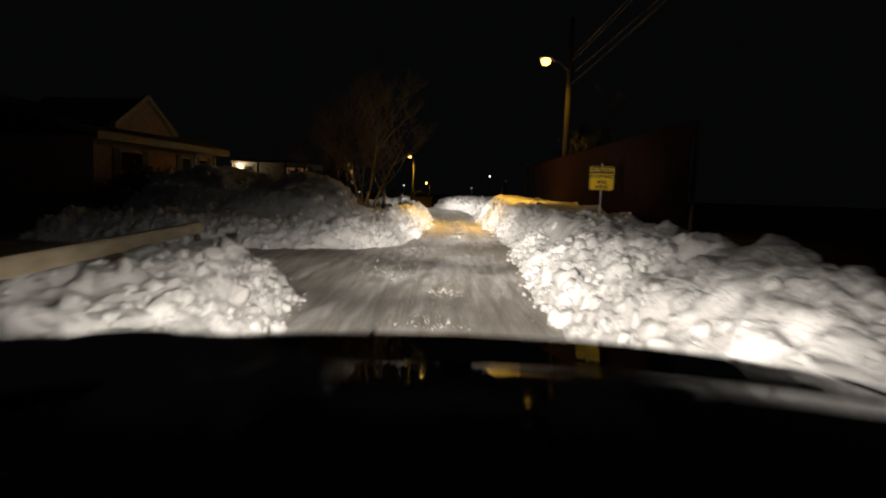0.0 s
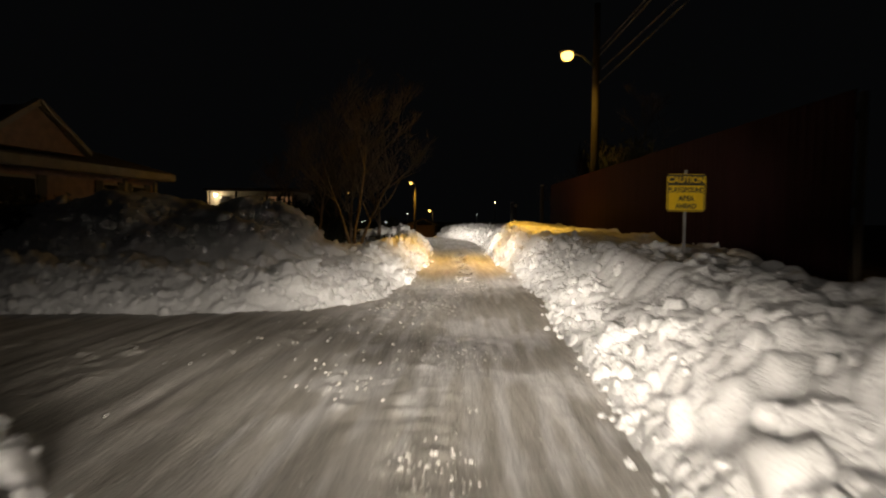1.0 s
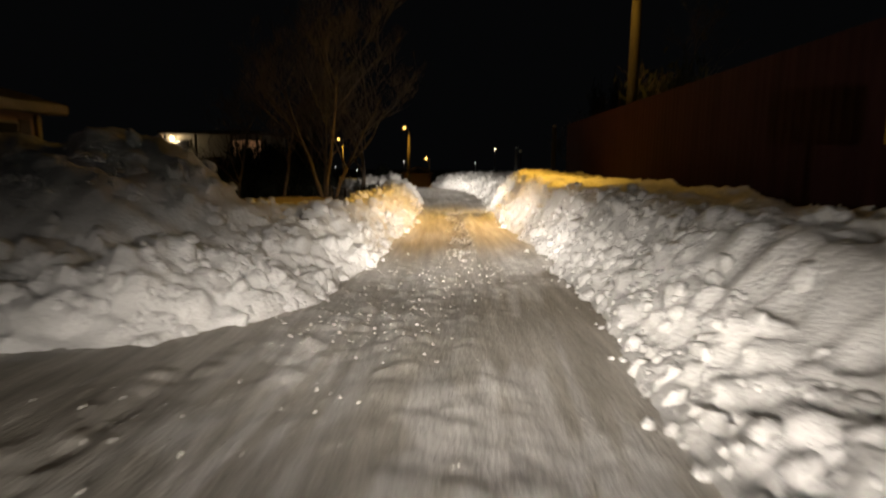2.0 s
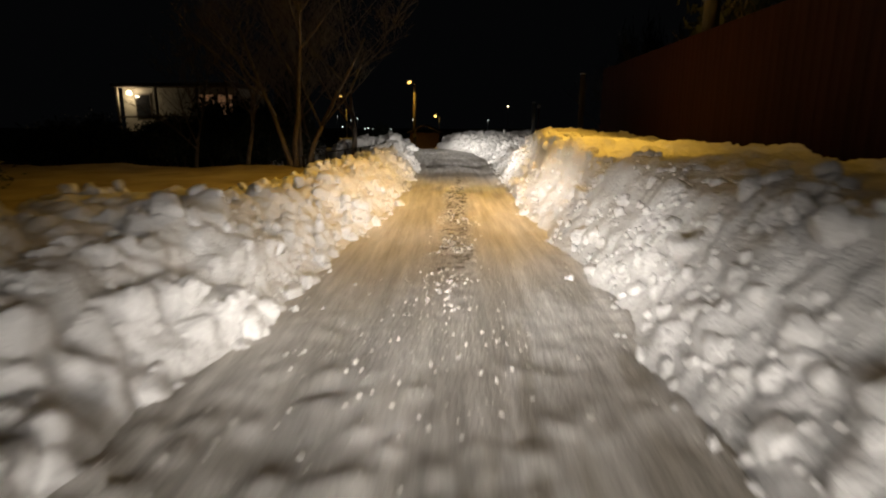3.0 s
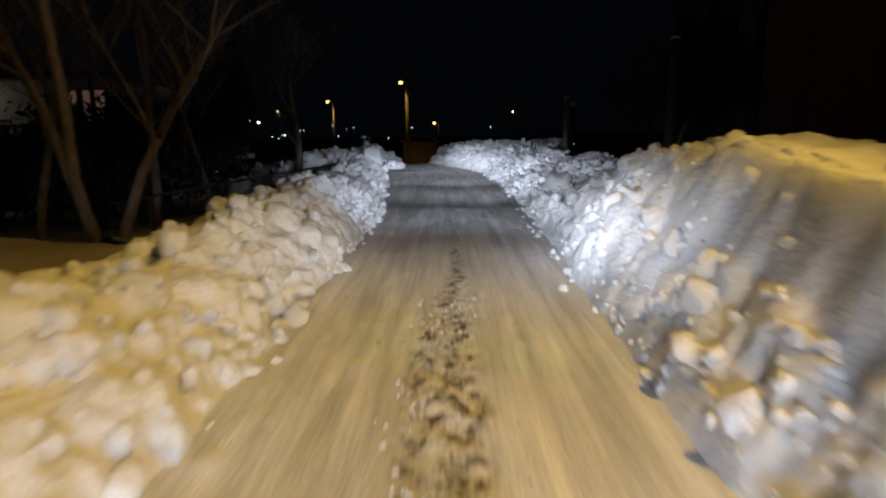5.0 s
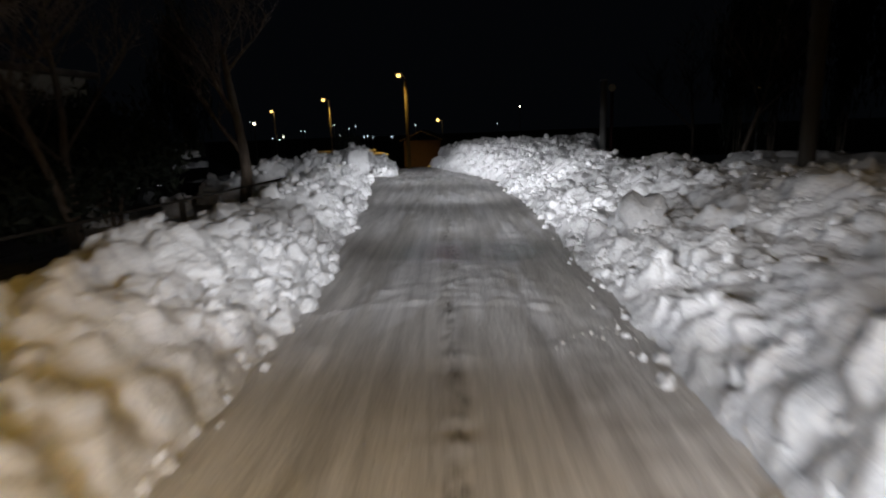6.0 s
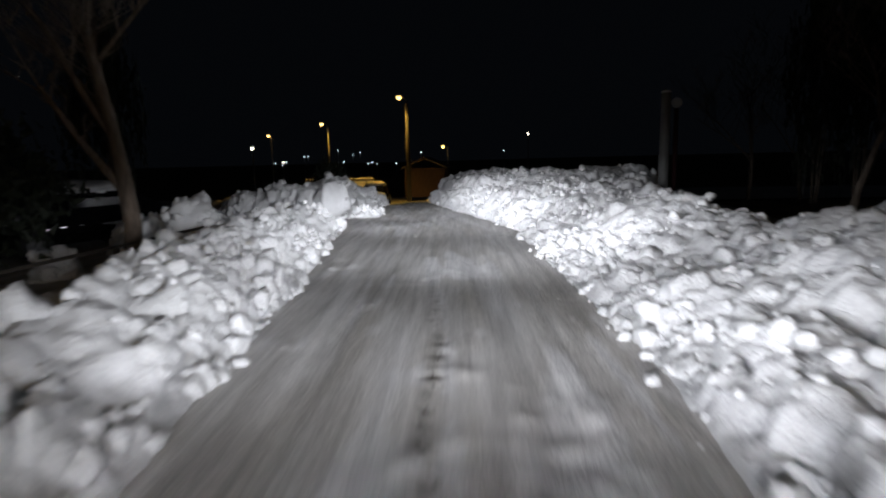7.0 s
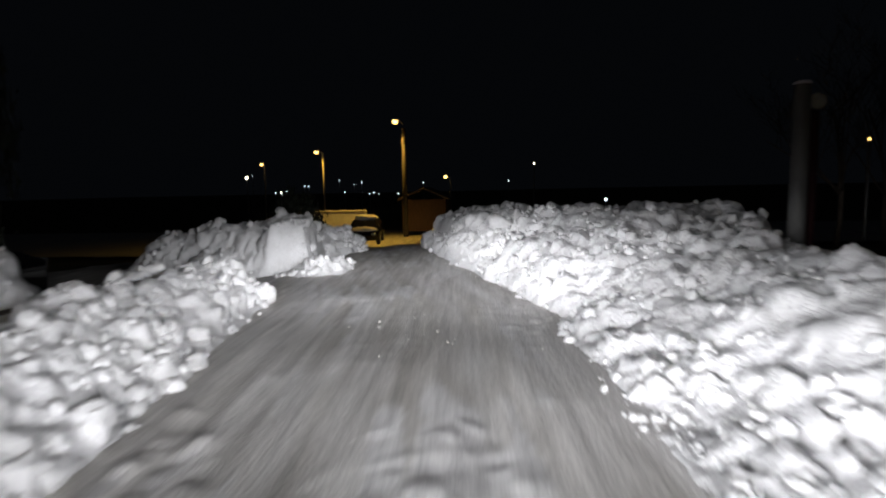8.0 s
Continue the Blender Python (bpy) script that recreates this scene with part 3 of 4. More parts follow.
for z in (0.6, 1.7, 2.8):
    part("rail", box(0, run, -0.065, -0.03, z, z + 0.09, 0.005), WOOD, fence)

# ---- caution sign ----
def letters(text, size, x, z, y, mat, parent, squeeze=1.0):
    font = bpy.data.curves.new("lettering", "FONT")
    font.body, font.size, font.align_x, font.align_y, font.extrude = text, size, "CENTER", "CENTER", 0.001
    font.offset = 0.004
    tmp = bpy.data.objects.new("lettering", font)
    me = bpy.data.meshes.new_from_object(tmp)
    bpy.data.objects.remove(tmp)
    me.materials.append(mat)
    ob = new("lettering", me)
    ob.parent = parent
    ob.matrix_basis = pose(x, y, z, 90, 0, 0) @ Matrix.Diagonal((squeeze, 1, 1, 1))
    return ob


sign = empty("caution_sign", 4.1, 17.11, 0, 8)
tagged(sign, "yellow and black playground caution sign on a steel post", "sign")
part("post", box(-0.02, 0.02, 0.012, 0.04, 0, 2.3, 0.004), STEEL, sign)
plate = box(-0.305, 0.305, -0.004, 0.004, -0.29, 0.29)
bmesh.ops.bevel(plate, geom=[e for e in plate.edges if abs(e.verts[0].co.x - e.verts[1].co.x) < 1e-6 and abs(e.verts[0].co.z - e.verts[1].co.z) < 1e-6], offset=0.03, segments=4, affect="EDGES")
board = part("plate", plate, YELLOW, sign, "yellow plate with rounded corners")
board.location = (0, 0, 1.945)
part("border", box(-0.294, 0.294, -0.0065, -0.0045, 0.112, 0.282), BLACK, board, "black header band")
for x0, x1, z0, z1 in ((-0.294, 0.294, -0.282, -0.268), (-0.294, -0.28, -0.268, 0.111), (0.28, 0.294, -0.268, 0.111)):
    part("border", box(x0, x1, -0.0065, -0.0045, z0, z1), BLACK, board)
letters("CAUTION", 0.132, 0, 0.197, -0.0085, YELLOW, board, 0.98)
letters("PLAYGROUND", 0.11, 0, 0.04, -0.0065, BLACK, board, 0.78)
letters("AREA", 0.11, 0, -0.09, -0.0065, BLACK, board, 0.9)
letters("AHEAD", 0.11, 0, -0.21, -0.0065, BLACK, board, 0.9)
for z in (0.24, -0.24):
    bolt = bmesh.new()
    bmesh.ops.create_cone(bolt, cap_ends=True, segments=8, radius1=0.009, radius2=0.007, depth=0.006, matrix=pose(0, -0.009, z, 90))
    part("bolt", bolt, STEEL, board)

# ---- brick house beside the driveway ----
house = empty("brick_house", -9.85, 22.2, 0)
tagged(house, "tan brick house with shuttered windows and a gabled front", "house")
WX0, WX1, WY0, WY1, EAVE = -7.5, 0.0, -3.9, 3.05, 2.75
ROOF_END = WY1 + 0.36
wall = part("wall", box(WX0, WX1, WY0, WY1, -0.2, EAVE), BRICK, house)
roof = bmesh.new()
ov = 0.45
ridge = (WX0 + WX1) / 2
pts = [(WX1 + ov, EAVE - 0.02), (ridge, EAVE + 1.1), (WX0 - ov, EAVE - 0.02)]
vs = [[roof.verts.new((x, y, z + dz)) for x, z in pts for dz in (0, 0.16)] for y in (WY0 - ov, ROOF_END)]
for k in (0, 1):
    for dz in (0, 1):
        roof.faces.new((vs[0][2 * k + dz], vs[0][2 * k + 2 + dz], vs[1][2 * k + 2 + dz], vs[1][2 * k + dz]))
for e in (0, 1):
    for k in (0, 1):
        roof.faces.new((vs[e][2 * k], vs[e][2 * k + 2], vs[e][2 * k + 3], vs[e][2 * k + 1]))
roof.faces.new((vs[0][0], vs[0][1], vs[1][1], vs[1][0]))
roof.faces.new((vs[0][4], vs[0][5], vs[1][5], vs[1][4]))
part("roof", roof, ROOF, house)
part("fascia", box(WX1 + ov - 0.01, WX1 + ov + 0.03, WY0 - ov, ROOF_END, EAVE - 0.07, EAVE + 0.12, 0.01), TRIM, house)
part("soffit", box(WX1 + 0.01, WX1 + ov - 0.015, WY0 - ov, ROOF_END, EAVE - 0.1, EAVE - 0.05), TRIM, house)
gable = bmesh.new()
g = [(-3.6, EAVE + 0.3), (-2.0, EAVE + 1.35), (-0.4, EAVE + 0.3)]
va = [gable.verts.new((WX1 + ov - 0.1, y, z)) for y, z in g]
vb = [gable.verts.new((WX1 - 3.0, y, z)) for y, z in g]
gable.faces.new(va)
gable.faces.new(vb[::-1])
for a in range(3):
    gable.faces.new((va[a], va[(a + 1) % 3], vb[(a + 1) % 3], vb[a]))
part("gable", gable, BRICK, house)
for (ya, za), (yb, zb) in zip(g, g[1:]):
    part("gable_trim", tube([(WX1 + ov - 0.04, ya, za + 0.06), (WX1 + ov - 0.04, yb, zb + 0.06)], [0.1, 0.1], 4), TRIM, house)
for wy, half in ((-2.25, 0.5), (0.9, 0.26), (2.12, 0.26)):
    win = part("window", box(WX1 + 0.003, WX1 + 0.04, wy - half - 0.05, wy + half + 0.05, 1.15, 2.45, 0.008), TRIM, house)
    part("pane", box(WX1 + 0.041, WX1 + 0.05, wy - half, wy + half, 1.21, 1.78), GLASS, win)
    part("pane", box(WX1 + 0.041, WX1 + 0.05, wy - half, wy + half, 1.82, 2.39), GLASS, win)
    for side in (-1, 1):
        at = wy + side * (half + 0.21)
        part("shutter", box(WX1 + 0.003, WX1 + 0.045, at - 0.15, at + 0.15, 1.1, 2.5, 0.006), SHUTTER, house)
for at in (1.515, 2.96):
    part("pilaster", box(WX1 + 0.003, WX1 + 0.08, at - 0.07, at + 0.07, -0.1, EAVE - 0.14, 0.01), TRIM, house)

# ---- neighbour's house with a lit porch ----
porch_house = empty("porch_house", -14.05, 42.5, 0.2)
tagged(porch_house, "low white house with a lit porch and curtained windows", "house")
part("wall", box(-3.2, 2.3, 0, 3.2, -0.6, 2.95), HOUSE_SIDING, porch_house)
part("roof", box(-3.3, 2.45, -0.7, 3.6, 2.96, 3.12, 0.02), ROOF, porch_house)
part("porch_floor", box(-3.2, 2.3, -0.6, -0.003, 0.85, 1.0, 0.01), WOOD, porch_house)
part("porch_rail", box(-3.2, 2.3, -0.58, -0.52, 1.6, 1.67, 0.008), WOOD, porch_house)
for x in (-3.1, -1.2, 0.8, 2.2):
    part("porch_post", box(x - 0.05, x + 0.05, -0.6, -0.5, -0.6, 2.95, 0.006), TRIM, porch_house)
for x in (-2.2, 0.95, 1.85):
    win = part("window", box(x - 0.4, x + 0.4, -0.05, -0.003, 1.6, 2.7, 0.01), TRIM, porch_house)
    part("pane", box(x - 0.34, x + 0.34, -0.06, -0.051, 1.67, 2.63), glow("curtained_light", (1.0, 0.55, 0.32), 0.10) if x > 0 else GLASS, win)
lantern = bmesh.new()
bmesh.ops.create_uvsphere(lantern, u_segments=12, v_segments=8, radius=0.11, matrix=Matrix.Translation((-2.75, -0.18, 2.72)))
part("porch_lamp", lantern, WHITE_GLOW, porch_house, "lit round porch lamp", smooth=True)
bulb = bpy.data.lights.new("porch_light", "POINT")
bulb.energy, bulb.color, bulb.shadow_soft_size = 26, (1.0, 0.85, 0.62), 0.1
new("porch_light", bulb).location = (-16.8, 42.02, 2.8)


# ---- bare trees ----
def bare_tree(x, y, z, high, girth, seed, trunks=1, label="bare leafless tree with thin winter branches"):
    rnd = random.Random(seed)
    thing = empty("bare_tree", x, y, z)
    tagged(thing, label, "tree", "bare trees")
    trunk, twigs = bmesh.new(), bmesh.new()

    def grow(p, way, length, r, level, bm):
        pts, rad = [p.copy()], [r]
        steps = 5 if level < 2 else 3
        for k in range(steps):
            way = (way + Vector((rnd.uniform(-1, 1), rnd.uniform(-1, 1), rnd.uniform(-0.3, 0.6))) * 0.16).normalized()
            p = p + way * length / steps
            pts.append(p.copy())
            rad.append(r * (1 - 0.62 * (k + 1) / steps))
        tube(pts, rad, 8 if level == 0 else 5 if level == 1 else 3, bm)
        if level < 4:
            for k in range((6, 6, 5, 4)[level]):
                at = rnd.uniform(0.3, 1.0)
                n = min(int(at * steps), steps - 1)
                q = pts[n].lerp(pts[n + 1], at * steps - n)
                out = Vector((rnd.uniform(-1, 1), rnd.uniform(-1, 1), rnd.uniform(0.1, 0.7))).normalized()
                grow(q, (way * 0.55 + out * 0.8).normalized(), length * rnd.uniform(0.42, 0.68), max(rad[n] * 0.55, 0.006), level + 1, trunk if level == 0 else twigs)

    for k in range(trunks):
        a = k * math.tau / trunks + 0.6
        lean = Vector((math.cos(a) * 0.28, math.sin(a) * 0.28, 1)).normalized() if trunks > 1 else Vector((0.05, 0, 1))
        grow(Vector((math.cos(a), math.sin(a), 0)) * (0.22 if trunks > 1 else 0), lean, high * rnd.uniform(0.5, 0.62), girth, 0, trunk)
    part("trunk", trunk, BARK, thing, smooth=True)
    part("crown", twigs, BARK, thing, "fine bare twigs")
    return thing


bare_tree(-5.5, 33.7, 0.1, 8.0, 0.085, 5, 3, "bare tree with three stems behind the snow bank")
bare_tree(-6.7, 43.9, 0, 6.5, 0.14, 8)
bare_tree(-6.5, 36.3, -0.2, 7.5, 0.09, 14)
bare_tree(-6.9, 39.0, -0.3, 7.0, 0.08, 31)
bare_tree(-7.9, 35.2, -0.4, 7.5, 0.08, 33)
bare_tree(-10.5, 36.5, -0.5, 6.5, 0.07, 35)
bare_tree(-8.6, 41.0, -0.5, 6.5, 0.11, 15)
bare_tree(6.8, 31.5, 0, 6.0, 0.1, 21, 2, "bare tree lit by the street lamp behind the fence")
for n, (x, y, high) in enumerate(((7.0, 58.0, 7.0), (10.5, 62.0, 7.5), (6.0, 49.5, 6.5))):
    bare_tree(x, y, float(terrain(np.array(x), np.array(y))) - 0.1, high, 0.08, 51 + n, 1, "bare leafless tree in the dark beyond the bank")

# ---- posts, rails and beams ----
def post_thing(name, x, y, top, r, mat, label):
    thing = empty(name, x, y, 0)
    tagged(thing, label, "post")
    part("shaft", tube([(0, 0, -0.2), (0.01, 0, top * 0.6), (0.01, 0.01, top)], [r, r * 0.96, r * 0.9], 12), mat, thing, smooth=True)
    cap = bmesh.new()
    bmesh.ops.create_uvsphere(cap, u_segments=12, v_segments=6, radius=r, matrix=Matrix.Translation((0.01, 0.01, top)) @ Matrix.Diagonal((1, 1, 0.35, 1)))
    part("snow_cap", cap, SNOW, thing, smooth=True)
    return thing


post_thing("wooden_post", 3.45, 39.9, 3.4, 0.11, DARK_WOOD, "weathered wooden post standing in the snow bank")
post_thing("grey_post", 1.95, 48.65, 2.7, 0.105, POST_GREY, "thick grey steel post standing in the snow bank")
red_post = post_thing("red_post", 2.22, 48.9, 2.45, 0.05, RED, "thin dark red post beside a grey post")
disc = bmesh.new()
bmesh.ops.create_cone(disc, cap_ends=True, segments=20, radius1=0.11, radius2=0.1, depth=0.03, matrix=pose(0, -0.06, 2.5, 90))
part("reflector", disc, STEEL, red_post, "round grey reflector")

beam_gate = empty("beam_rail")
tagged(beam_gate, "pale wooden beam rail on short posts behind the snow", "rail")
a, b = Vector((-2.5, 10.6, 0.9)), Vector((-1.5, 5.6, 0.9))
beam = part("beam", box(0, (b - a).length, -0.05, 0.05, -0.075, 0.075, 0.012), PALE, beam_gate)
beam.matrix_basis = Matrix.Translation(a) @ Matrix.Rotation(math.atan2(b.y - a.y, b.x - a.x), 4, "Z")
for s in (0.05, 0.1, 0.5, 0.95):
    p = a.lerp(b, s)
    part("post", box(p.x - 0.06, p.x + 0.06, p.y - 0.06, p.y + 0.06, -0.1, 0.82, 0.01), WOOD, beam_gate)

rail = empty("rail_fence")
tagged(rail, "low wooden rail fence along the field edge", "fence")
for k in range(5):
    y = 35.5 + 2.4 * k
    part("post", box(-6.04, -5.96, y - 0.04, y + 0.04, -0.6, 0.5, 0.01), DARK_WOOD, rail)
part("rail", box(-6.02, -5.98, 34.5, 45.5, 0.47, 0.51, 0.008), DARK_WOOD, rail)


# ---- evergreen shrubs ----
def shrub_mesh(seed, leaves):
    """A crown of many small leaf clumps round short stems, with gaps."""
    rnd = random.Random(seed)
    bm = bmesh.new()
    knots = [Vector((rnd.gauss(0, 0.36), rnd.gauss(0, 0.36), 0.25 + 0.75 * rnd.random() ** 0.8)) for _ in range(14)]
    for _ in range(leaves):
        c = rnd.choice(knots) + Vector((rnd.gauss(0, 0.16), rnd.gauss(0, 0.16), rnd.gauss(0, 0.13)))
        way = Vector((rnd.uniform(-1, 1), rnd.uniform(-1, 1), rnd.uniform(-0.2, 1))).normalized()
        side = way.cross(Vector((rnd.uniform(-1, 1), rnd.uniform(-1, 1), 0.3))).normalized()
        size = rnd.uniform(0.03, 0.07)
        tip, a, b2 = c + way * size * 2, c + side * size * 0.5, c - side * size * 0.5
        up = way.cross(side) * size * 0.3
        v = [bm.verts.new(p) for p in (tip, a, b2, c + up)]
        bm.faces.new((v[0], v[1], v[3]))
        bm.faces.new((v[0], v[3], v[2]))
        bm.faces.new((v[0], v[2], v[1]))
    return bm


stems = bmesh.new()
for k in range(5):
    a = k * 1.3
    tube([(0.05 * math.cos(a), 0.05 * math.sin(a), -0.1), (0.22 * math.cos(a), 0.22 * math.sin(a), 0.5), (0.4 * math.cos(a), 0.4 * math.sin(a), 0.9)], [0.03, 0.02, 0.008], 5, stems)
shrub = empty("shrub", -9.1, 19.6, 0)
tagged(shrub, "dark evergreen shrub against the brick house", "shrub", "shrubs")
part("stem", stems, BARK, shrub)
part("foliage", shrub_mesh(3, 2600), LEAF, shrub)
for x, y, z, wide, tall in ((-8.9, 21.6, 0, 1.5, 1.5), (-8.9, 23.6, 0, 1.4, 1.35), (-9.0, 25.4, 0, 1.2, 1.2)):
    copy_thing(shrub, pose(x, y, z, 0, 0, x * 50)).scale = (wide, wide, tall)
shrub.scale = (1.5, 1.5, 1.6)
for k in range(9):
    ob = copy_thing(shrub, pose(-17.6 + 1.15 * k, 38.6 + 0.9 * math.sin(k * 2.1), -0.55, 0, 0, 40 * k))
    ob.scale = (1.6, 1.5, 1.75 + 0.25 * math.sin(k * 1.7))
    tagged(ob, "dark overgrown shrub below the lit porch")
ob = copy_thing(shrub, pose(6.2, 31.2, 0, 0, 0, 20))
ob.scale = (1.7, 1.7, 3.8)
tagged(ob, "tall dark evergreen beside the utility pole")
# unseen shrubs added to cover a house corner that the spots light too much
for x, y in ((-12.2, 41.4), (-11.0, 42.6), (-12.6, 43.4), (-10.2, 44.0)):
    ob = copy_thing(shrub, pose(x, y, -0.55, 0, 0, 70 * x))
    ob.scale = (1.8, 1.8, 2.6)
    tagged(ob, "tall dark shrub added to hide the corner of the white house")
# mostly added where they screen far lamps from the camera for part of the way
for x, y, wide, tall in ((-11.9, 50.4, 0.8, 5.4), (-8.3, 57.2, 0.7, 1.9), (7.8, 55.0, 0.9, 6.0), (9.3, 55.6, 1.0, 6.5), (11.0, 54.0, 1.0, 6.0)):
    ob = copy_thing(shrub, pose(x, y, float(terrain(np.array(x), np.array(y))) - 0.1, 0, 0, 31 * y))
    ob.scale = (wide, wide, tall)
    tagged(ob, "tall dark evergreen on the verge of the lane")

# ---- power lines from the utility pole ----
def cable(name, a, b, sag, label):
    a, b = Vector(a), Vector(b)
    pts = [a.lerp(b, k / 16) - Vector((0, 0, sag * 4 * (k / 16) * (1 - k / 16))) for k in range(17)]
    ob = part(name, tube(pts, [0.018] * 17, 6), CABLE, None, smooth=True)
    return tagged(ob, label, "cable", "overhead cables")


CABLE = material("cable", (0.10, 0.09, 0.08), (0.06, 0.055, 0.05), 0.5, 10, 0.1, 50)
for dx, z in ((0.25, 7.6), (0.1, 7.35), (0.5, 6.9), (0.0, 6.35)):
    cable("power_line", (4.6 + dx * 0.3, 28.95, z), (8.6 + dx * 2, -11, z + 1.3), 0.25, "thin dark overhead cable running from the utility pole")


# ---- cars ----
def body_mesh(side, half, top=None):
    """A shell from a side outline (y, z), narrowed towards its top."""
    bm = bmesh.new()
    rings = []
    lo, hi = min(z for _, z in side), max(z for _, z in side)
    for sgn, inset in ((-1, 0.0), (1, 0.0)):
        rings.append([bm.verts.new((sgn * (half - 0.16 * max(0, (z - 0.85)) / max(hi - 0.85, 0.1)), y, z)) for y, z in side])
    n = len(side)
    for k in range(n):
        bm.faces.new((rings[0][k], rings[0][(k + 1) % n], rings[1][(k + 1) % n], rings[1][k]))
    bm.faces.new(rings[0])
    bm.faces.new(rings[1][::-1])
    bmesh.ops.bevel(bm, geom=[e for e in bm.edges if abs(e.verts[0].co.x - e.verts[1].co.x) < 0.6], offset=0.05, segments=3, affect="EDGES")
    return bm


def wheel(parent, x, y, r=0.34, wide=0.21):
    tyre = bmesh.new()
    bmesh.ops.create_cone(tyre, cap_ends=True, segments=28, radius1=r, radius2=r, depth=wide, matrix=pose(x, y, r, 0, 90, 0))
    bmesh.ops.bevel(tyre, geom=[e for e in tyre.edges if len(e.link_faces) == 2 and any(len(f.verts) > 8 for f in e.link_faces)], offset=0.035, segments=3, affect="EDGES")
    w = part("wheel", tyre, RUBBER, parent, "black winter tyre", smooth=True)
    rim = bmesh.new()
    bmesh.ops.create_cone(rim, cap_ends=True, segments=20, radius1=r * 0.62, radius2=r * 0.55, depth=0.03, matrix=pose(x + math.copysign(wide / 2 + 0.008, x), y, r, 0, 90 if x > 0 else -90, 0))
    part("rim", rim, STEEL, w)


def heap(bm, x, y, z, sx, sy, sz, seed, rough=0.3, cut=None):
    """A lump of snow with an uneven surface."""
    made = bmesh.ops.create_icosphere(bm, subdivisions=4, radius=1)
    for v in made["verts"]:
        k = 1 + rough * (noise.noise(v.co * 1.6 + Vector((seed, 0, 0))) + 0.5 * noise.noise(v.co * 4 + Vector((0, seed, 0))) + 0.25 * noise.noise(v.co * 9))
        c = v.co * k
        v.co = Vector((x + c.x * sx, y + c.y * sy, z + max(c.z, -0.15) * sz))
    return bm


def parked_car(x, y, z, turn, label):
    car = empty("parked_car", x, y, z, turn)
    tagged(car, label, "car", "parked cars")
    part("body", body_mesh([(-2.1, 0.3), (2.1, 0.3), (2.15, 0.7), (1.2, 0.92), (0.55, 1.4), (-1.1, 1.42), (-1.75, 0.98), (-2.15, 0.9)], 0.87), PAINT, car, smooth=True)
    for sx in (-1, 1):
        for wy in (-1.3, 1.3):
            wheel(car, sx * 0.8, wy)
        part("side_window", box(sx * 0.79 - 0.012, sx * 0.79 + 0.012, -1.0, 0.5, 0.98, 1.28, 0.008), GLASS, car)
        lamp = bmesh.new()
        bmesh.ops.create_uvsphere(lamp, u_segments=12, v_segments=8, radius=1, matrix=Matrix.Translation((sx * 0.62, 2.1, 0.66)) @ Matrix.Diagonal((0.17, 0.08, 0.09, 1)))
        part("headlight", lamp, STEEL, car, smooth=True)
    shield = bmesh.new()
    vs = [shield.verts.new(p) for p in ((-0.7, 1.16, 0.97), (0.7, 1.16, 0.97), (0.6, 0.62, 1.36), (-0.6, 0.62, 1.36), (-0.7, 1.18, 0.99), (0.7, 1.18, 0.99), (0.6, 0.64, 1.38), (-0.6, 0.64, 1.38))]
    for f in ((0, 1, 2, 3), (4, 5, 6, 7), (0, 1, 5, 4), (1, 2, 6, 5), (2, 3, 7, 6), (3, 0, 4, 7)):
        shield.faces.new([vs[k] for k in f])
    part("windscreen", shield, GLASS, car)
    cap = heap(bmesh.new(), 0, -0.3, 1.42, 0.74, 0.95, 0.26, 3.0, 0.2)
    part("roof_snow", cap, SNOW, car, "thick cap of snow on the roof", smooth=True)
    cap = heap(bmesh.new(), 0, 1.65, 0.86, 0.75, 0.5, 0.2, 7.0, 0.2)
    part("bonnet_snow", cap, SNOW, car, "cap of snow on the bonnet", smooth=True)
    return car


parked_car(-11.6, 48.4, -0.5, 160, "dark parked car under a cap of snow")
parked_car(-10.9, 73.5, -1.62, 190, "snow-covered car parked under the street lamp")

# ---- the street beyond ----
yard_wall = empty("retaining_wall", -15.8, 80.6, -1.75)
tagged(yard_wall, "pale retaining wall with snow on its coping", "wall")
for k in range(7):
    part("panel", box(-2.8 + 0.8 * k, -2.8 + 0.8 * k + 0.79, 0, 0.25, 0, 1.62, 0.012), SIDING, yard_wall)
part("coping", box(-2.85, 2.85, -0.05, 0.3, 1.622, 1.72, 0.015), TRIM, yard_wall)
snow = bmesh.new()
bmesh.ops.create_grid(snow, x_segments=40, y_segments=3, size=1, matrix=Matrix.Translation((0, 0.125, 1.74)) @ Matrix.Diagonal((2.8, 0.15, 1, 1)))
for v in snow.verts:
    v.co.z += 0.09 + 0.05 * noise.noise(v.co * 2.0) if abs(v.co.y - 0.125) < 0.1 else 0
part("coping_snow", snow, SNOW, yard_wall, "ridge of snow on the coping", smooth=True)

PLANK = material("brown_plank", (0.10, 0.055, 0.036), (0.065, 0.036, 0.023), 0.8, 4, 0.5, 30, (4, 4, 0.5))
shed = empty("shed", -9.6, 85.2, -1.85)
tagged(shed, "brown wooden shed with a low gabled roof", "shed")
for k in range(14):
    part("plank", box(-1.75 + 0.25 * k, -1.75 + 0.25 * k + 0.24, -0.02, 0.02, 0, 2.5, 0.004), PLANK, shed)
part("wall", box(-1.74, 1.74, 0.025, 3.0, 0, 2.5), PLANK, shed)
top = bmesh.new()
for y in (-0.3, 3.3):
    for x, z in ((-2.05, 2.42), (0, 3.3), (2.05, 2.42), (2.05, 2.56), (0, 3.45), (-2.05, 2.56)):
        top.verts.new((x, y, z))
top.verts.ensure_lookup_table()
for k in range(6):
    top.faces.new([top.verts[i] for i in (k, (k + 1) % 6, (k + 1) % 6 + 6, k + 6)])
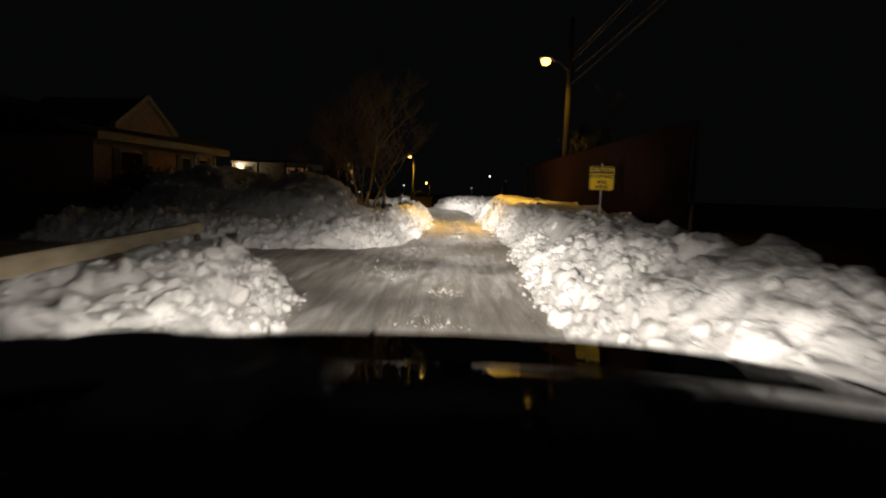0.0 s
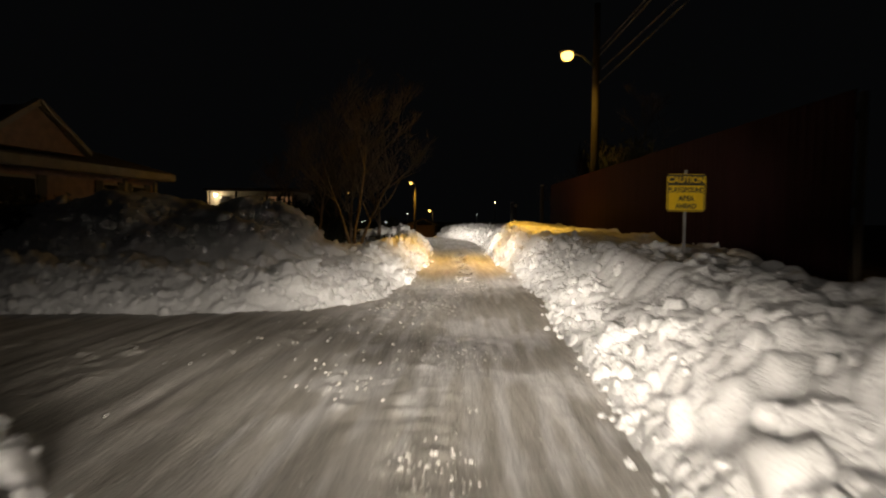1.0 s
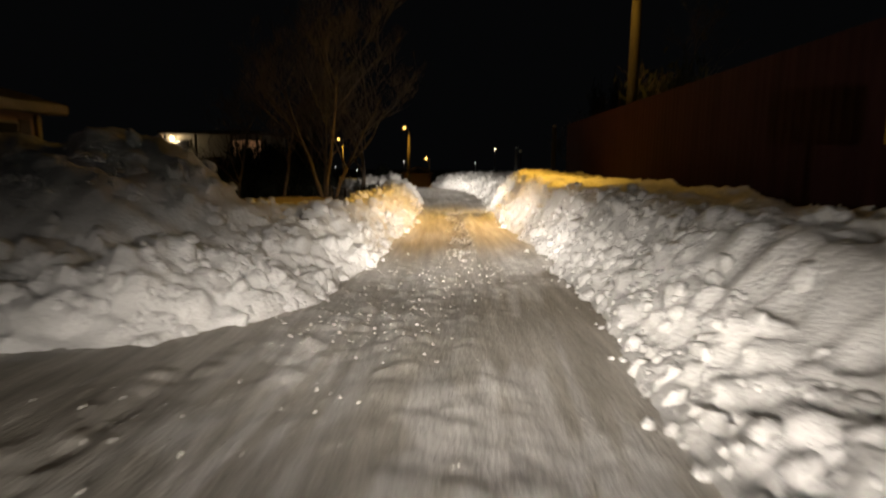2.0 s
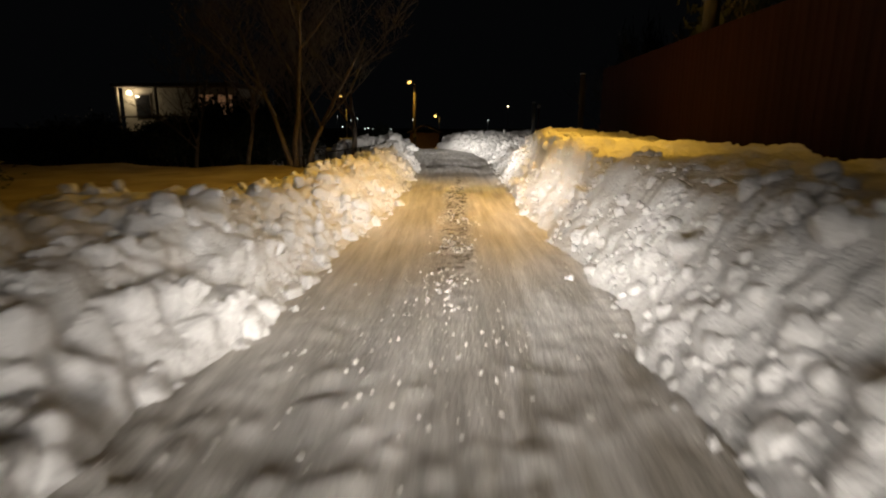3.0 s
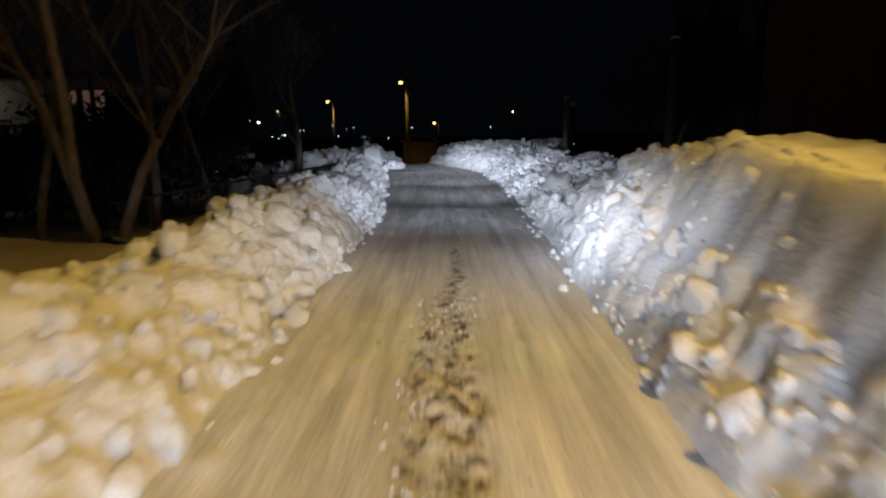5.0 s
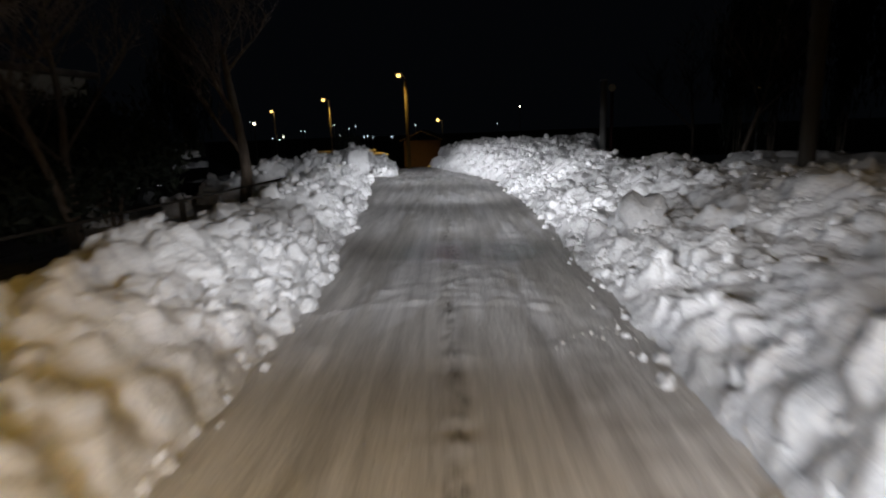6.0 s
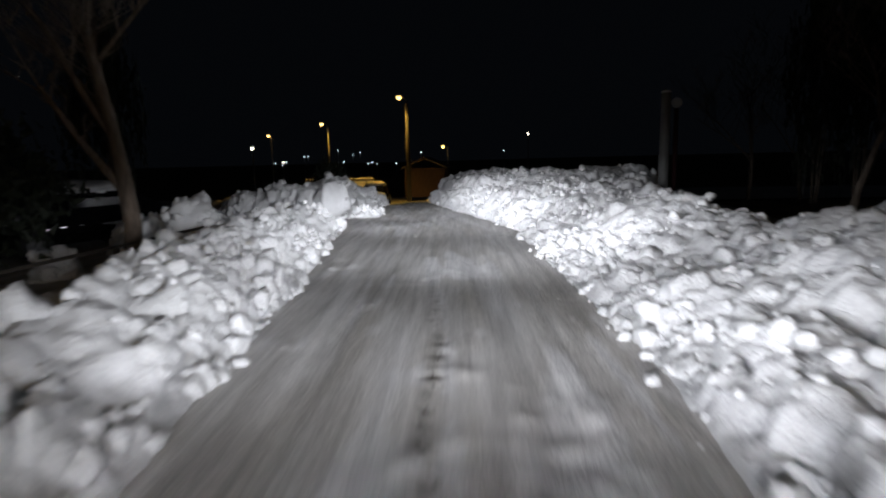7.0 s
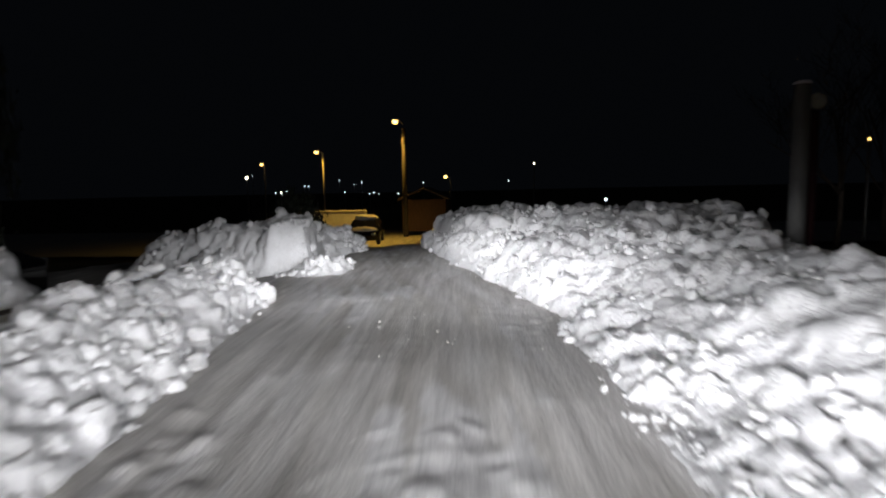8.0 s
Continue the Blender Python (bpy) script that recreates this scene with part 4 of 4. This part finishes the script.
for e in (0, 6):
    top.faces.new([top.verts[i + e] for i in (0, 1, 4, 5)])
    top.faces.new([top.verts[i + e] for i in (1, 2, 3, 4)])
part("roof", top, ROOF, shed)

heap_bank = Bank([(-14, 73), (-12.3, 70.5), (-11.8, 68), (-14, 66.5), (-20, 67), (-20, 73)], 1.0, 1.0, 0.9, seed=601)
far_bank = Bank([(-8.6, 77.5), (-6.4, 72), (-4.6, 66), (-2, 64), (6, 66), (6, 78), (-4, 79)], 1.0, 1.2, 0.9, seed=701)
verge = [Bank([(x + 0.9 * w * math.cos(a), y + w * math.sin(a)) for a in np.arange(0, 6.2, 0.52)], h, w * 0.7, 1.3, dome=True, seed=800 + n) for n, (x, y, w, h) in enumerate(((-9.3, 45.3, 0.5, 0.45), (-7.0, 45.9, 0.75, 1.05), (-7.9, 46.2, 0.8, 0.85), (-9.9, 48.2, 0.6, 0.65), (-10.6, 44.2, 0.5, 0.4), (-14.5, 51.5, 1.6, 0.8)))]
verge_heaps = []
for bank in verge:
    verge_heaps.append((bank, bank.build("snow_mound", 0.06, SNOW)))
    tagged(verge_heaps[-1][1], "small heap of snow on the dark verge", "snow heap", "snow heaps on the verge")
for bank, label in ((heap_bank, "heap of ploughed snow across the street"), (far_bank, "snow bank lit amber beyond the lane")):
    banks.append((bank, tagged(bank.build("snow_bank", 0.12, SNOW), label, "snow bank", "snow banks along the lane")))

# lights of far houses and streets
def far_light(x, y, z, r, mat, label):
    thing = empty("far_lamp", x, y, z)
    tagged(thing, label, "lamp", "distant lamps")
    b = bmesh.new()
    bmesh.ops.create_uvsphere(b, u_segments=10, v_segments=6, radius=r)
    part("bulb", b, mat, thing, smooth=True)
    part("stem", tube([(0, 0, -9), (0, 0, -r * 0.8)], [0.12, 0.08], 6), STEEL, thing)


for x, y, z, r, m in (
    (-66.4, 200, 2.81, 0.17, COLD_GLOW),
    (-65.2, 200, 2.81, 0.15, COLD_GLOW),
    (-55.9, 200, 4.24, 0.15, COLD_GLOW),
    (-54.2, 200, 0.95, 0.17, COLD_GLOW),
    (-51.4, 200, 3.0, 0.12, COLD_GLOW),
    (-49.2, 200, 3.6, 0.15, COLD_GLOW),
    (-46.8, 200, 0.32, 0.18, COLD_GLOW),
    (-45.7, 200, 0.62, 0.17, COLD_GLOW),
    (-44.2, 200, 0.27, 0.12, COLD_GLOW),
    (-38.4, 200, 0.2, 0.17, COLD_GLOW),
    (-31.0, 200, 3.2, 0.18, COLD_GLOW),
    (-82.5, 200, 6.1, 0.12, COLD_GLOW),
    (-75.6, 200, 1.0, 0.18, COLD_GLOW),
    (-73.5, 200, 0.5, 0.17, COLD_GLOW),
    (-72.1, 200, 1.4, 0.18, COLD_GLOW),
    (-0.5, 150.9, 5.74, 0.17, WHITE_GLOW),
    (10.1, 130.3, -0.70, 0.24, COLD_GLOW),
    (14.6, 71.0, 3.42, 0.09, SODIUM_GLOW),
    (-45.3, 125.2, 3.73, 0.22, WHITE_GLOW),
    (-48.3, 144.0, 1.34, 0.13, WHITE_GLOW),
    (-6.1, 173.8, 2.82, 0.13, COLD_GLOW),
):
    far_light(x, y, z, r, m, "small distant lamp glowing in the dark")

# ---- the car's front, as it stands at the start of the way ----
own = empty("car", 1.613, 3.036, 0, 5.28)
tagged(own, "black car front with a glossy bonnet and clumps of snow", "car")


def bonnet_height(x, y):
    crest = 1.149 + 0.005 * x - 0.07 * x * x - 0.011 * x ** 3
    return crest + 0.09 * np.clip(1.35 - y, 0, 0.29) + 0.155 * np.clip(1.06 - y, 0, 0.18) + 0.065 * np.maximum(0.88 - y, 0) - 0.36 * smooth(1.33, 2.1, y) ** 1.3 - 0.012 * smooth(0.02, 0.0, np.abs(np.abs(x) - 1.0)) - 0.3 * smooth(1.16, 1.26, np.abs(x))


ob = sheet("bonnet", np.linspace(-1.25, 1.25, 110), np.linspace(0.5, 2.1, 60), bonnet_height, PAINT)
ob.parent = own
part("bumper", box(-1.2, 1.2, 0.7, 2.12, 0.42, 0.72, 0.06), PAINT, own)
part("grille", box(-0.6, 0.6, 2.125, 2.16, 0.5, 0.72, 0.01), RUBBER, own)
part("dashboard", box(-0.9, 0.9, 0.25, 0.49, 0.8, 1.08, 0.05), RUBBER, own)
part("sill", box(-1.1, 1.1, -2.2, 0.24, 0.3, 0.55, 0.05), PAINT, own)
for sx in (-1, 1):
    wheel(own, sx * 0.98, 1.5, 0.36)
    wheel(own, sx * 0.98, -1.5, 0.36)
    lens = bmesh.new()
    bmesh.ops.create_uvsphere(lens, u_segments=16, v_segments=8, radius=1, matrix=Matrix.Translation((sx * 0.86, 2.1, 0.7)) @ Matrix.Diagonal((0.2, 0.07, 0.08, 1)))
    part("headlight", lens, GLASS, own, smooth=True)


def bonnet_snow(x, y, sx, sy, sz, seed, rough=0.35):
    """A flat patch or clump of snow lying on the bonnet."""
    return heap(bmesh.new(), x, y, float(bonnet_height(np.array(x), np.array(y))), sx, sy, sz, seed, rough)


part("bonnet_snow", bonnet_snow(-0.62, 0.95, 0.42, 0.3, 0.012, 2.0), SNOW, own, "thin snow lying on the bonnet", smooth=True)
for n, (x, y, sx, sy, sz) in enumerate(((-0.32, 0.72, 0.13, 0.08, 0.05), (-0.22, 0.8, 0.07, 0.06, 0.05), (0.0, 0.74, 0.17, 0.04, 0.02), (0.2, 0.7, 0.07, 0.05, 0.05), (0.26, 0.92, 0.16, 0.04, 0.008))):
    part("snow_clump", bonnet_snow(x, y, sx, sy, sz, n * 3.1), SNOW, own, "clump of snow above the wipers", smooth=True)
# small black bits along the bonnet's front edge
rnd = random.Random(12)
for n in range(26):
    x = rnd.uniform(-1.0, 0.75)
    part("black_bit", bonnet_snow(x, rnd.uniform(1.3, 1.4), 0.005 + 0.009 * rnd.random(), 0.008, 0.003 + 0.006 * rnd.random(), n * 1.7, 0.5), BLACK, own, smooth=True)

# ---- clods of snow: those beside the lane one by one, the fine rest as one ----
def clod_meshes():
    out = []
    for k in range(6):
        bm = bmesh.new()
        bmesh.ops.create_icosphere(bm, subdivisions=2, radius=1)
        for v in bm.verts:
            v.co *= 1 + 0.75 * noise.noise(v.co * 1.1 + Vector((k * 7.3, 1, 2))) + 0.4 * noise.noise(v.co * 2.7 + Vector((3, k * 5.1, 2)))
        me = bpy.data.meshes.new("clod")
        bm.to_mesh(me)
        bm.free()
        me.materials.append(SNOW)
        me.polygons.foreach_set("use_smooth", np.ones(len(me.polygons), bool))
        out.append(me)
    return out


CLODS = clod_meshes()


def strewn(bank, count, y0, y1, reach, seed, near=None):
    """Places on a bank's face, most of them low on it."""
    rnd = np.random.RandomState(seed)
    p = np.array(bank.poly)
    got = []
    while len(got) < count:
        x = rnd.uniform(p[:, 0].min() - 0.3, p[:, 0].max() + 0.3, 4000)
        y = rnd.uniform(max(y0, p[:, 1].min() - 0.3), min(y1, p[:, 1].max() + 0.3), 4000)
        z, d = bank.height(x, y)
        road_z = road_height(x, y)
        u = across(x, y)
        heaped = soft_noise(x / 0.5, y / 0.5, seed) > -0.1 + 0.5 * rnd.rand(4000) * (d < 0.08)
        ok = (d > -0.15) & (d < reach) & heaped & ((d > 0.04) | (rnd.rand(4000) < 0.35)) & (rnd.rand(4000) < np.clip(1.1 - np.abs(d) / reach, 0.1, 1)) & (np.abs(u) < (3.6 if reach < 2 else 19))
        got += [(a, b, max(c, e)) for a, b, c, e in zip(x[ok], y[ok], z[ok], road_z[ok])]
    return got[:count]


rnd = random.Random(4)
for (bank, ob), count, y0, y1, big in ((banks[0], 300, 4, 52, 1.0), (banks[1], 110, 3, 12, 1.0), (banks[2], 280, 15, 50, 1.0), (banks[4], 60, 50, 58, 0.9), (banks[3], 60, 16, 24, 1.0), (banks[5], 50, 36, 53, 1.0), (banks[6], 40, 53, 58, 1.2), (banks[7], 30, 50, 53, 0.9), (banks[8], 25, 66, 73, 1.2), (banks[9], 25, 64, 79, 1.2)):
    for x, y, z in strewn(bank, count, y0, y1, 1.3 if bank not in (mound, corner, second_ridge, corner_heap, heap_bank, far_bank) else 2.2, 17 + count):
        c = new("snow_clod", rnd.choice(CLODS))
        r = big * rnd.choice((0.05, 0.06, 0.065, 0.08, 0.09, 0.12))
        c.matrix_world = pose(x, y, z - r * 0.1, rnd.uniform(0, 360), rnd.uniform(0, 360), rnd.uniform(0, 360)) @ Matrix.Diagonal((r, r * rnd.uniform(0.7, 1.1), r * rnd.uniform(0.6, 0.95), 1))
        c.parent = ob

for x, y, r, owner in ((2.47, 13.9, 0.17, 0), (0.95, 38.0, 0.28, 0), (0.6, 38.7, 0.14, 0), (0.72, 38.3, 0.12, 0), (0.75, 36.4, 0.17, 0), (2.4, 9.6, 0.16, 0), (2.6, 10.6, 0.2, 0), (-2.85, 28.0, 0.19, 2), (-2.2, 25.2, 0.13, 2), (-3.6, 37.4, 0.18, 2), (-3.9, 39.2, 0.2, 2), (-1.6, 9.6, 0.18, 1)):
    bank, ob = banks[owner]
    z = float(bank.height(np.array([x]), np.array([y]))[0][0])
    c = new("snow_block", CLODS[int(r * 100) % 6])
    c.matrix_world = pose(x, y, z + r * 0.3, 40 * x, 25 * y, 70 * x) @ Matrix.Diagonal((r, r * 0.85, r * 0.8, 1))
    c.parent = ob

# rounded lumps packed over the faces of the banks, one mesh a bank
def lump_shapes(level, kinds, seed):
    """Blunt, uneven lumps as vertex arrays with one list of faces."""
    ball = bmesh.new()
    bmesh.ops.create_icosphere(ball, subdivisions=level, radius=1)
    out = []
    for k in range(kinds):
        pts = []
        for v in ball.verts:
            c = v.co
            blunt = (abs(c.x) ** 3 + abs(c.y) ** 3 + abs(c.z) ** 3) ** (-1 / 3)
            pts.append(c * blunt * 0.9 * (1 + 0.35 * noise.noise(c * 1.2 + Vector((k * 7.3 + seed, 1, 2))) + 0.16 * noise.noise(c * 2.9 + Vector((3, k * 5.1, seed)))))
        out.append(np.array([p[:] for p in pts]))
    faces = np.array([[v.index for v in f.verts] for f in ball.faces])
    ball.free()
    return out, faces


def packed_lumps(bank, owner, count, y0, y1, small, most, reach, seed):
    """Lumps half sunk in a bank's surface: few large ones, many small ones, none where a blade has scraped."""
    r = np.random.RandomState(seed)
    skin = bank.skin
    x, y, d, flat = skin[:, 0], skin[:, 1], skin[:, 3], skin[:, 4]
    cluster = smooth(-0.25, 0.15, soft_noise(x / 0.7, y / 0.7, seed) + 0.5 * soft_noise(x / 0.25, y / 0.25, seed + 1))
    w = ((d > -0.02) & (d < reach) & (y > y0) & (y < y1)) * (1 - 0.93 * flat) * (0.15 + cluster) * (1.0 - 0.5 * smooth(0.5 * reach, reach, d))
    at = r.choice(len(skin), count, p=w / w.sum())
    size = np.minimum(small * (1 - r.rand(count)) ** -0.5, most)
    verts, faces, start = [], [], 0
    for level in (2, 3):
        shapes, tris = lump_shapes(level, 8, seed)
        for k in at[(size >= 0.085) if level == 3 else (size < 0.085)]:
            s = min(small * (1 - r.rand()) ** -0.5, 0.085) if level == 2 else min(0.085 * (1 - r.rand()) ** -0.4, most)
            turn = np.array(Euler(r.rand(3) * 6.28).to_matrix())
            p = shapes[r.randint(8)] * np.array((1, r.uniform(0.65, 1.0), r.uniform(0.5, 0.9))) * s
            verts.append(p @ turn.T + skin[k, :3] + (0, 0, s * r.uniform(-0.45, 0.2)))
            faces.append(tris + start)
            start += len(p)
    verts, faces = np.concatenate(verts), np.concatenate(faces)
    me = bpy.data.meshes.new("rubble")
    me.from_pydata(verts.tolist(), [], faces.tolist())
    me.materials.append(SNOW)
    me.polygons.foreach_set("use_smooth", np.ones(len(me.polygons), bool))
    ob = new("rubble", me)
    ob.parent = owner
    tagged(ob, kind="stuff")


for n, count, y0, y1, small, most, reach in (
    (0, 1900, 5, 33, 0.024, 0.1, 1.15), (0, 1900, 33, 56, 0.024, 0.1, 2.4), (1, 800, 4, 12.5, 0.03, 0.13, 1.4), (2, 3200, 14, 50, 0.033, 0.14, 1.15), (3, 650, 15, 24, 0.045, 0.17, 2.6),
    (4, 300, 50, 57, 0.04, 0.14, 1.5), (5, 180, 36, 48, 0.035, 0.13, 1.5), (6, 160, 52, 58, 0.05, 0.16, 1.5), (7, 60, 50, 53, 0.025, 0.07, 0.8)):
    packed_lumps(*banks[n], count, y0, y1, small, most, reach, 900 + n)
for n, (bank, ob) in enumerate(verge_heaps):
    packed_lumps(bank, ob, 70, 40, 56, 0.045, 0.16, 1.5, 950 + n)

base = bmesh.new()
bmesh.ops.create_icosphere(base, subdivisions=1, radius=1)
bv = np.array([v.co[:] for v in base.verts])
bf = [[v.index for v in f.verts] for f in base.faces]
base.free()
places = []
for (bank, ob), count, y0, y1 in ((banks[0], 2000, 4, 54), (banks[1], 450, 3, 12), (banks[2], 1700, 15, 50), (banks[4], 300, 50, 58)):
    places += [(p, rnd.choice((0.012, 0.016, 0.022, 0.03, 0.05))) for p in strewn(bank, count, y0, y1, 0.9, 90 + count)]
lane_from = len(places)
for k in range(1500):
    y = rnd.uniform(7, 34)
    mid = float(across(np.array([0.0]), np.array([y]))[0])
    u = rnd.choice((rnd.gauss(0, 0.22), rnd.gauss(0, 0.9)))
    x = u - mid
    if soft_noise(np.array([x / 1.1]), np.array([y / 1.6]), 14)[0] > -0.08:
        places.append(((x, y, float(road_height(np.array([x]), np.array([y]))[0])), rnd.choice((0.006, 0.007, 0.009, 0.013))))
for k in range(900):
    y = rnd.uniform(21.5, 31.5)
    x = rnd.gauss(0, 0.15) - float(across(np.array([0.0]), np.array([y]))[0])
    if soft_noise(np.array([x / 0.3]), np.array([y / 0.5]), 41)[0] > -0.1:
        places.append(((x, y, float(road_height(np.array([x]), np.array([y]))[0])), rnd.choice((0.008, 0.010, 0.014, 0.02, 0.028))))
for cx, cy, spread, many in ((-0.2, 18.9, 0.6, 220), (0.35, 20.5, 0.55, 160), (0.85, 11.2, 0.2, 60), (-0.3, 17.6, 0.5, 130), (0.8, 14.2, 0.3, 50), (-0.5, 15.2, 0.7, 60), (0.95, 9.3, 0.2, 45), (-0.3, 13.2, 0.35, 60), (-1.6, 14.0, 0.9, 50), (-1.2, 42.5, 0.5, 22), (-2.4, 47.0, 0.6, 30), (0.4, 35.6, 0.35, 60), (-5.3, 51.3, 0.5, 14), (-0.3, 46.8, 0.4, 40)):
    for k in range(many):
        x, y = rnd.gauss(cx, spread), rnd.gauss(cy, spread)
        places.append(((x, y, float(road_height(np.array([x]), np.array([y]))[0])), rnd.choice((0.006, 0.008, 0.008, 0.011, 0.016, 0.024))))
# snow crumbs on the lane, colour greyed so the spots don't make them glare
GREYED_CRUMB = material("greyed_crumb", (0.60, 0.585, 0.56), (0.50, 0.485, 0.46), 0.6, 9, 0.3, 60, spec=0.25)
for some, mat, label in ((places[:lane_from], SNOW, "loose crumbs of snow strewn over the banks"), (places[lane_from:], GREYED_CRUMB, "loose crumbs of snow strewn over the lane, greyed against the light")):
    verts, faces = [], []
    for n, ((x, y, z), r) in enumerate(some):
        turn = np.array(Euler((rnd.random() * 6, rnd.random() * 6, rnd.random() * 6)).to_matrix())
        v = (bv * (1 + 0.4 * (np.random.RandomState(n % 50).rand(len(bv), 1) - 0.5))) * np.array((1, rnd.uniform(0.5, 1.0), 0.6)) @ turn.T * r
        verts += (v + (x, y, z + r * 0.1)).tolist()
        faces += [[i + n * len(bv) for i in f] for f in bf]
    tagged(link("snow_crumbs", verts, faces, mat, None, False), label, "snow", kind="stuff")
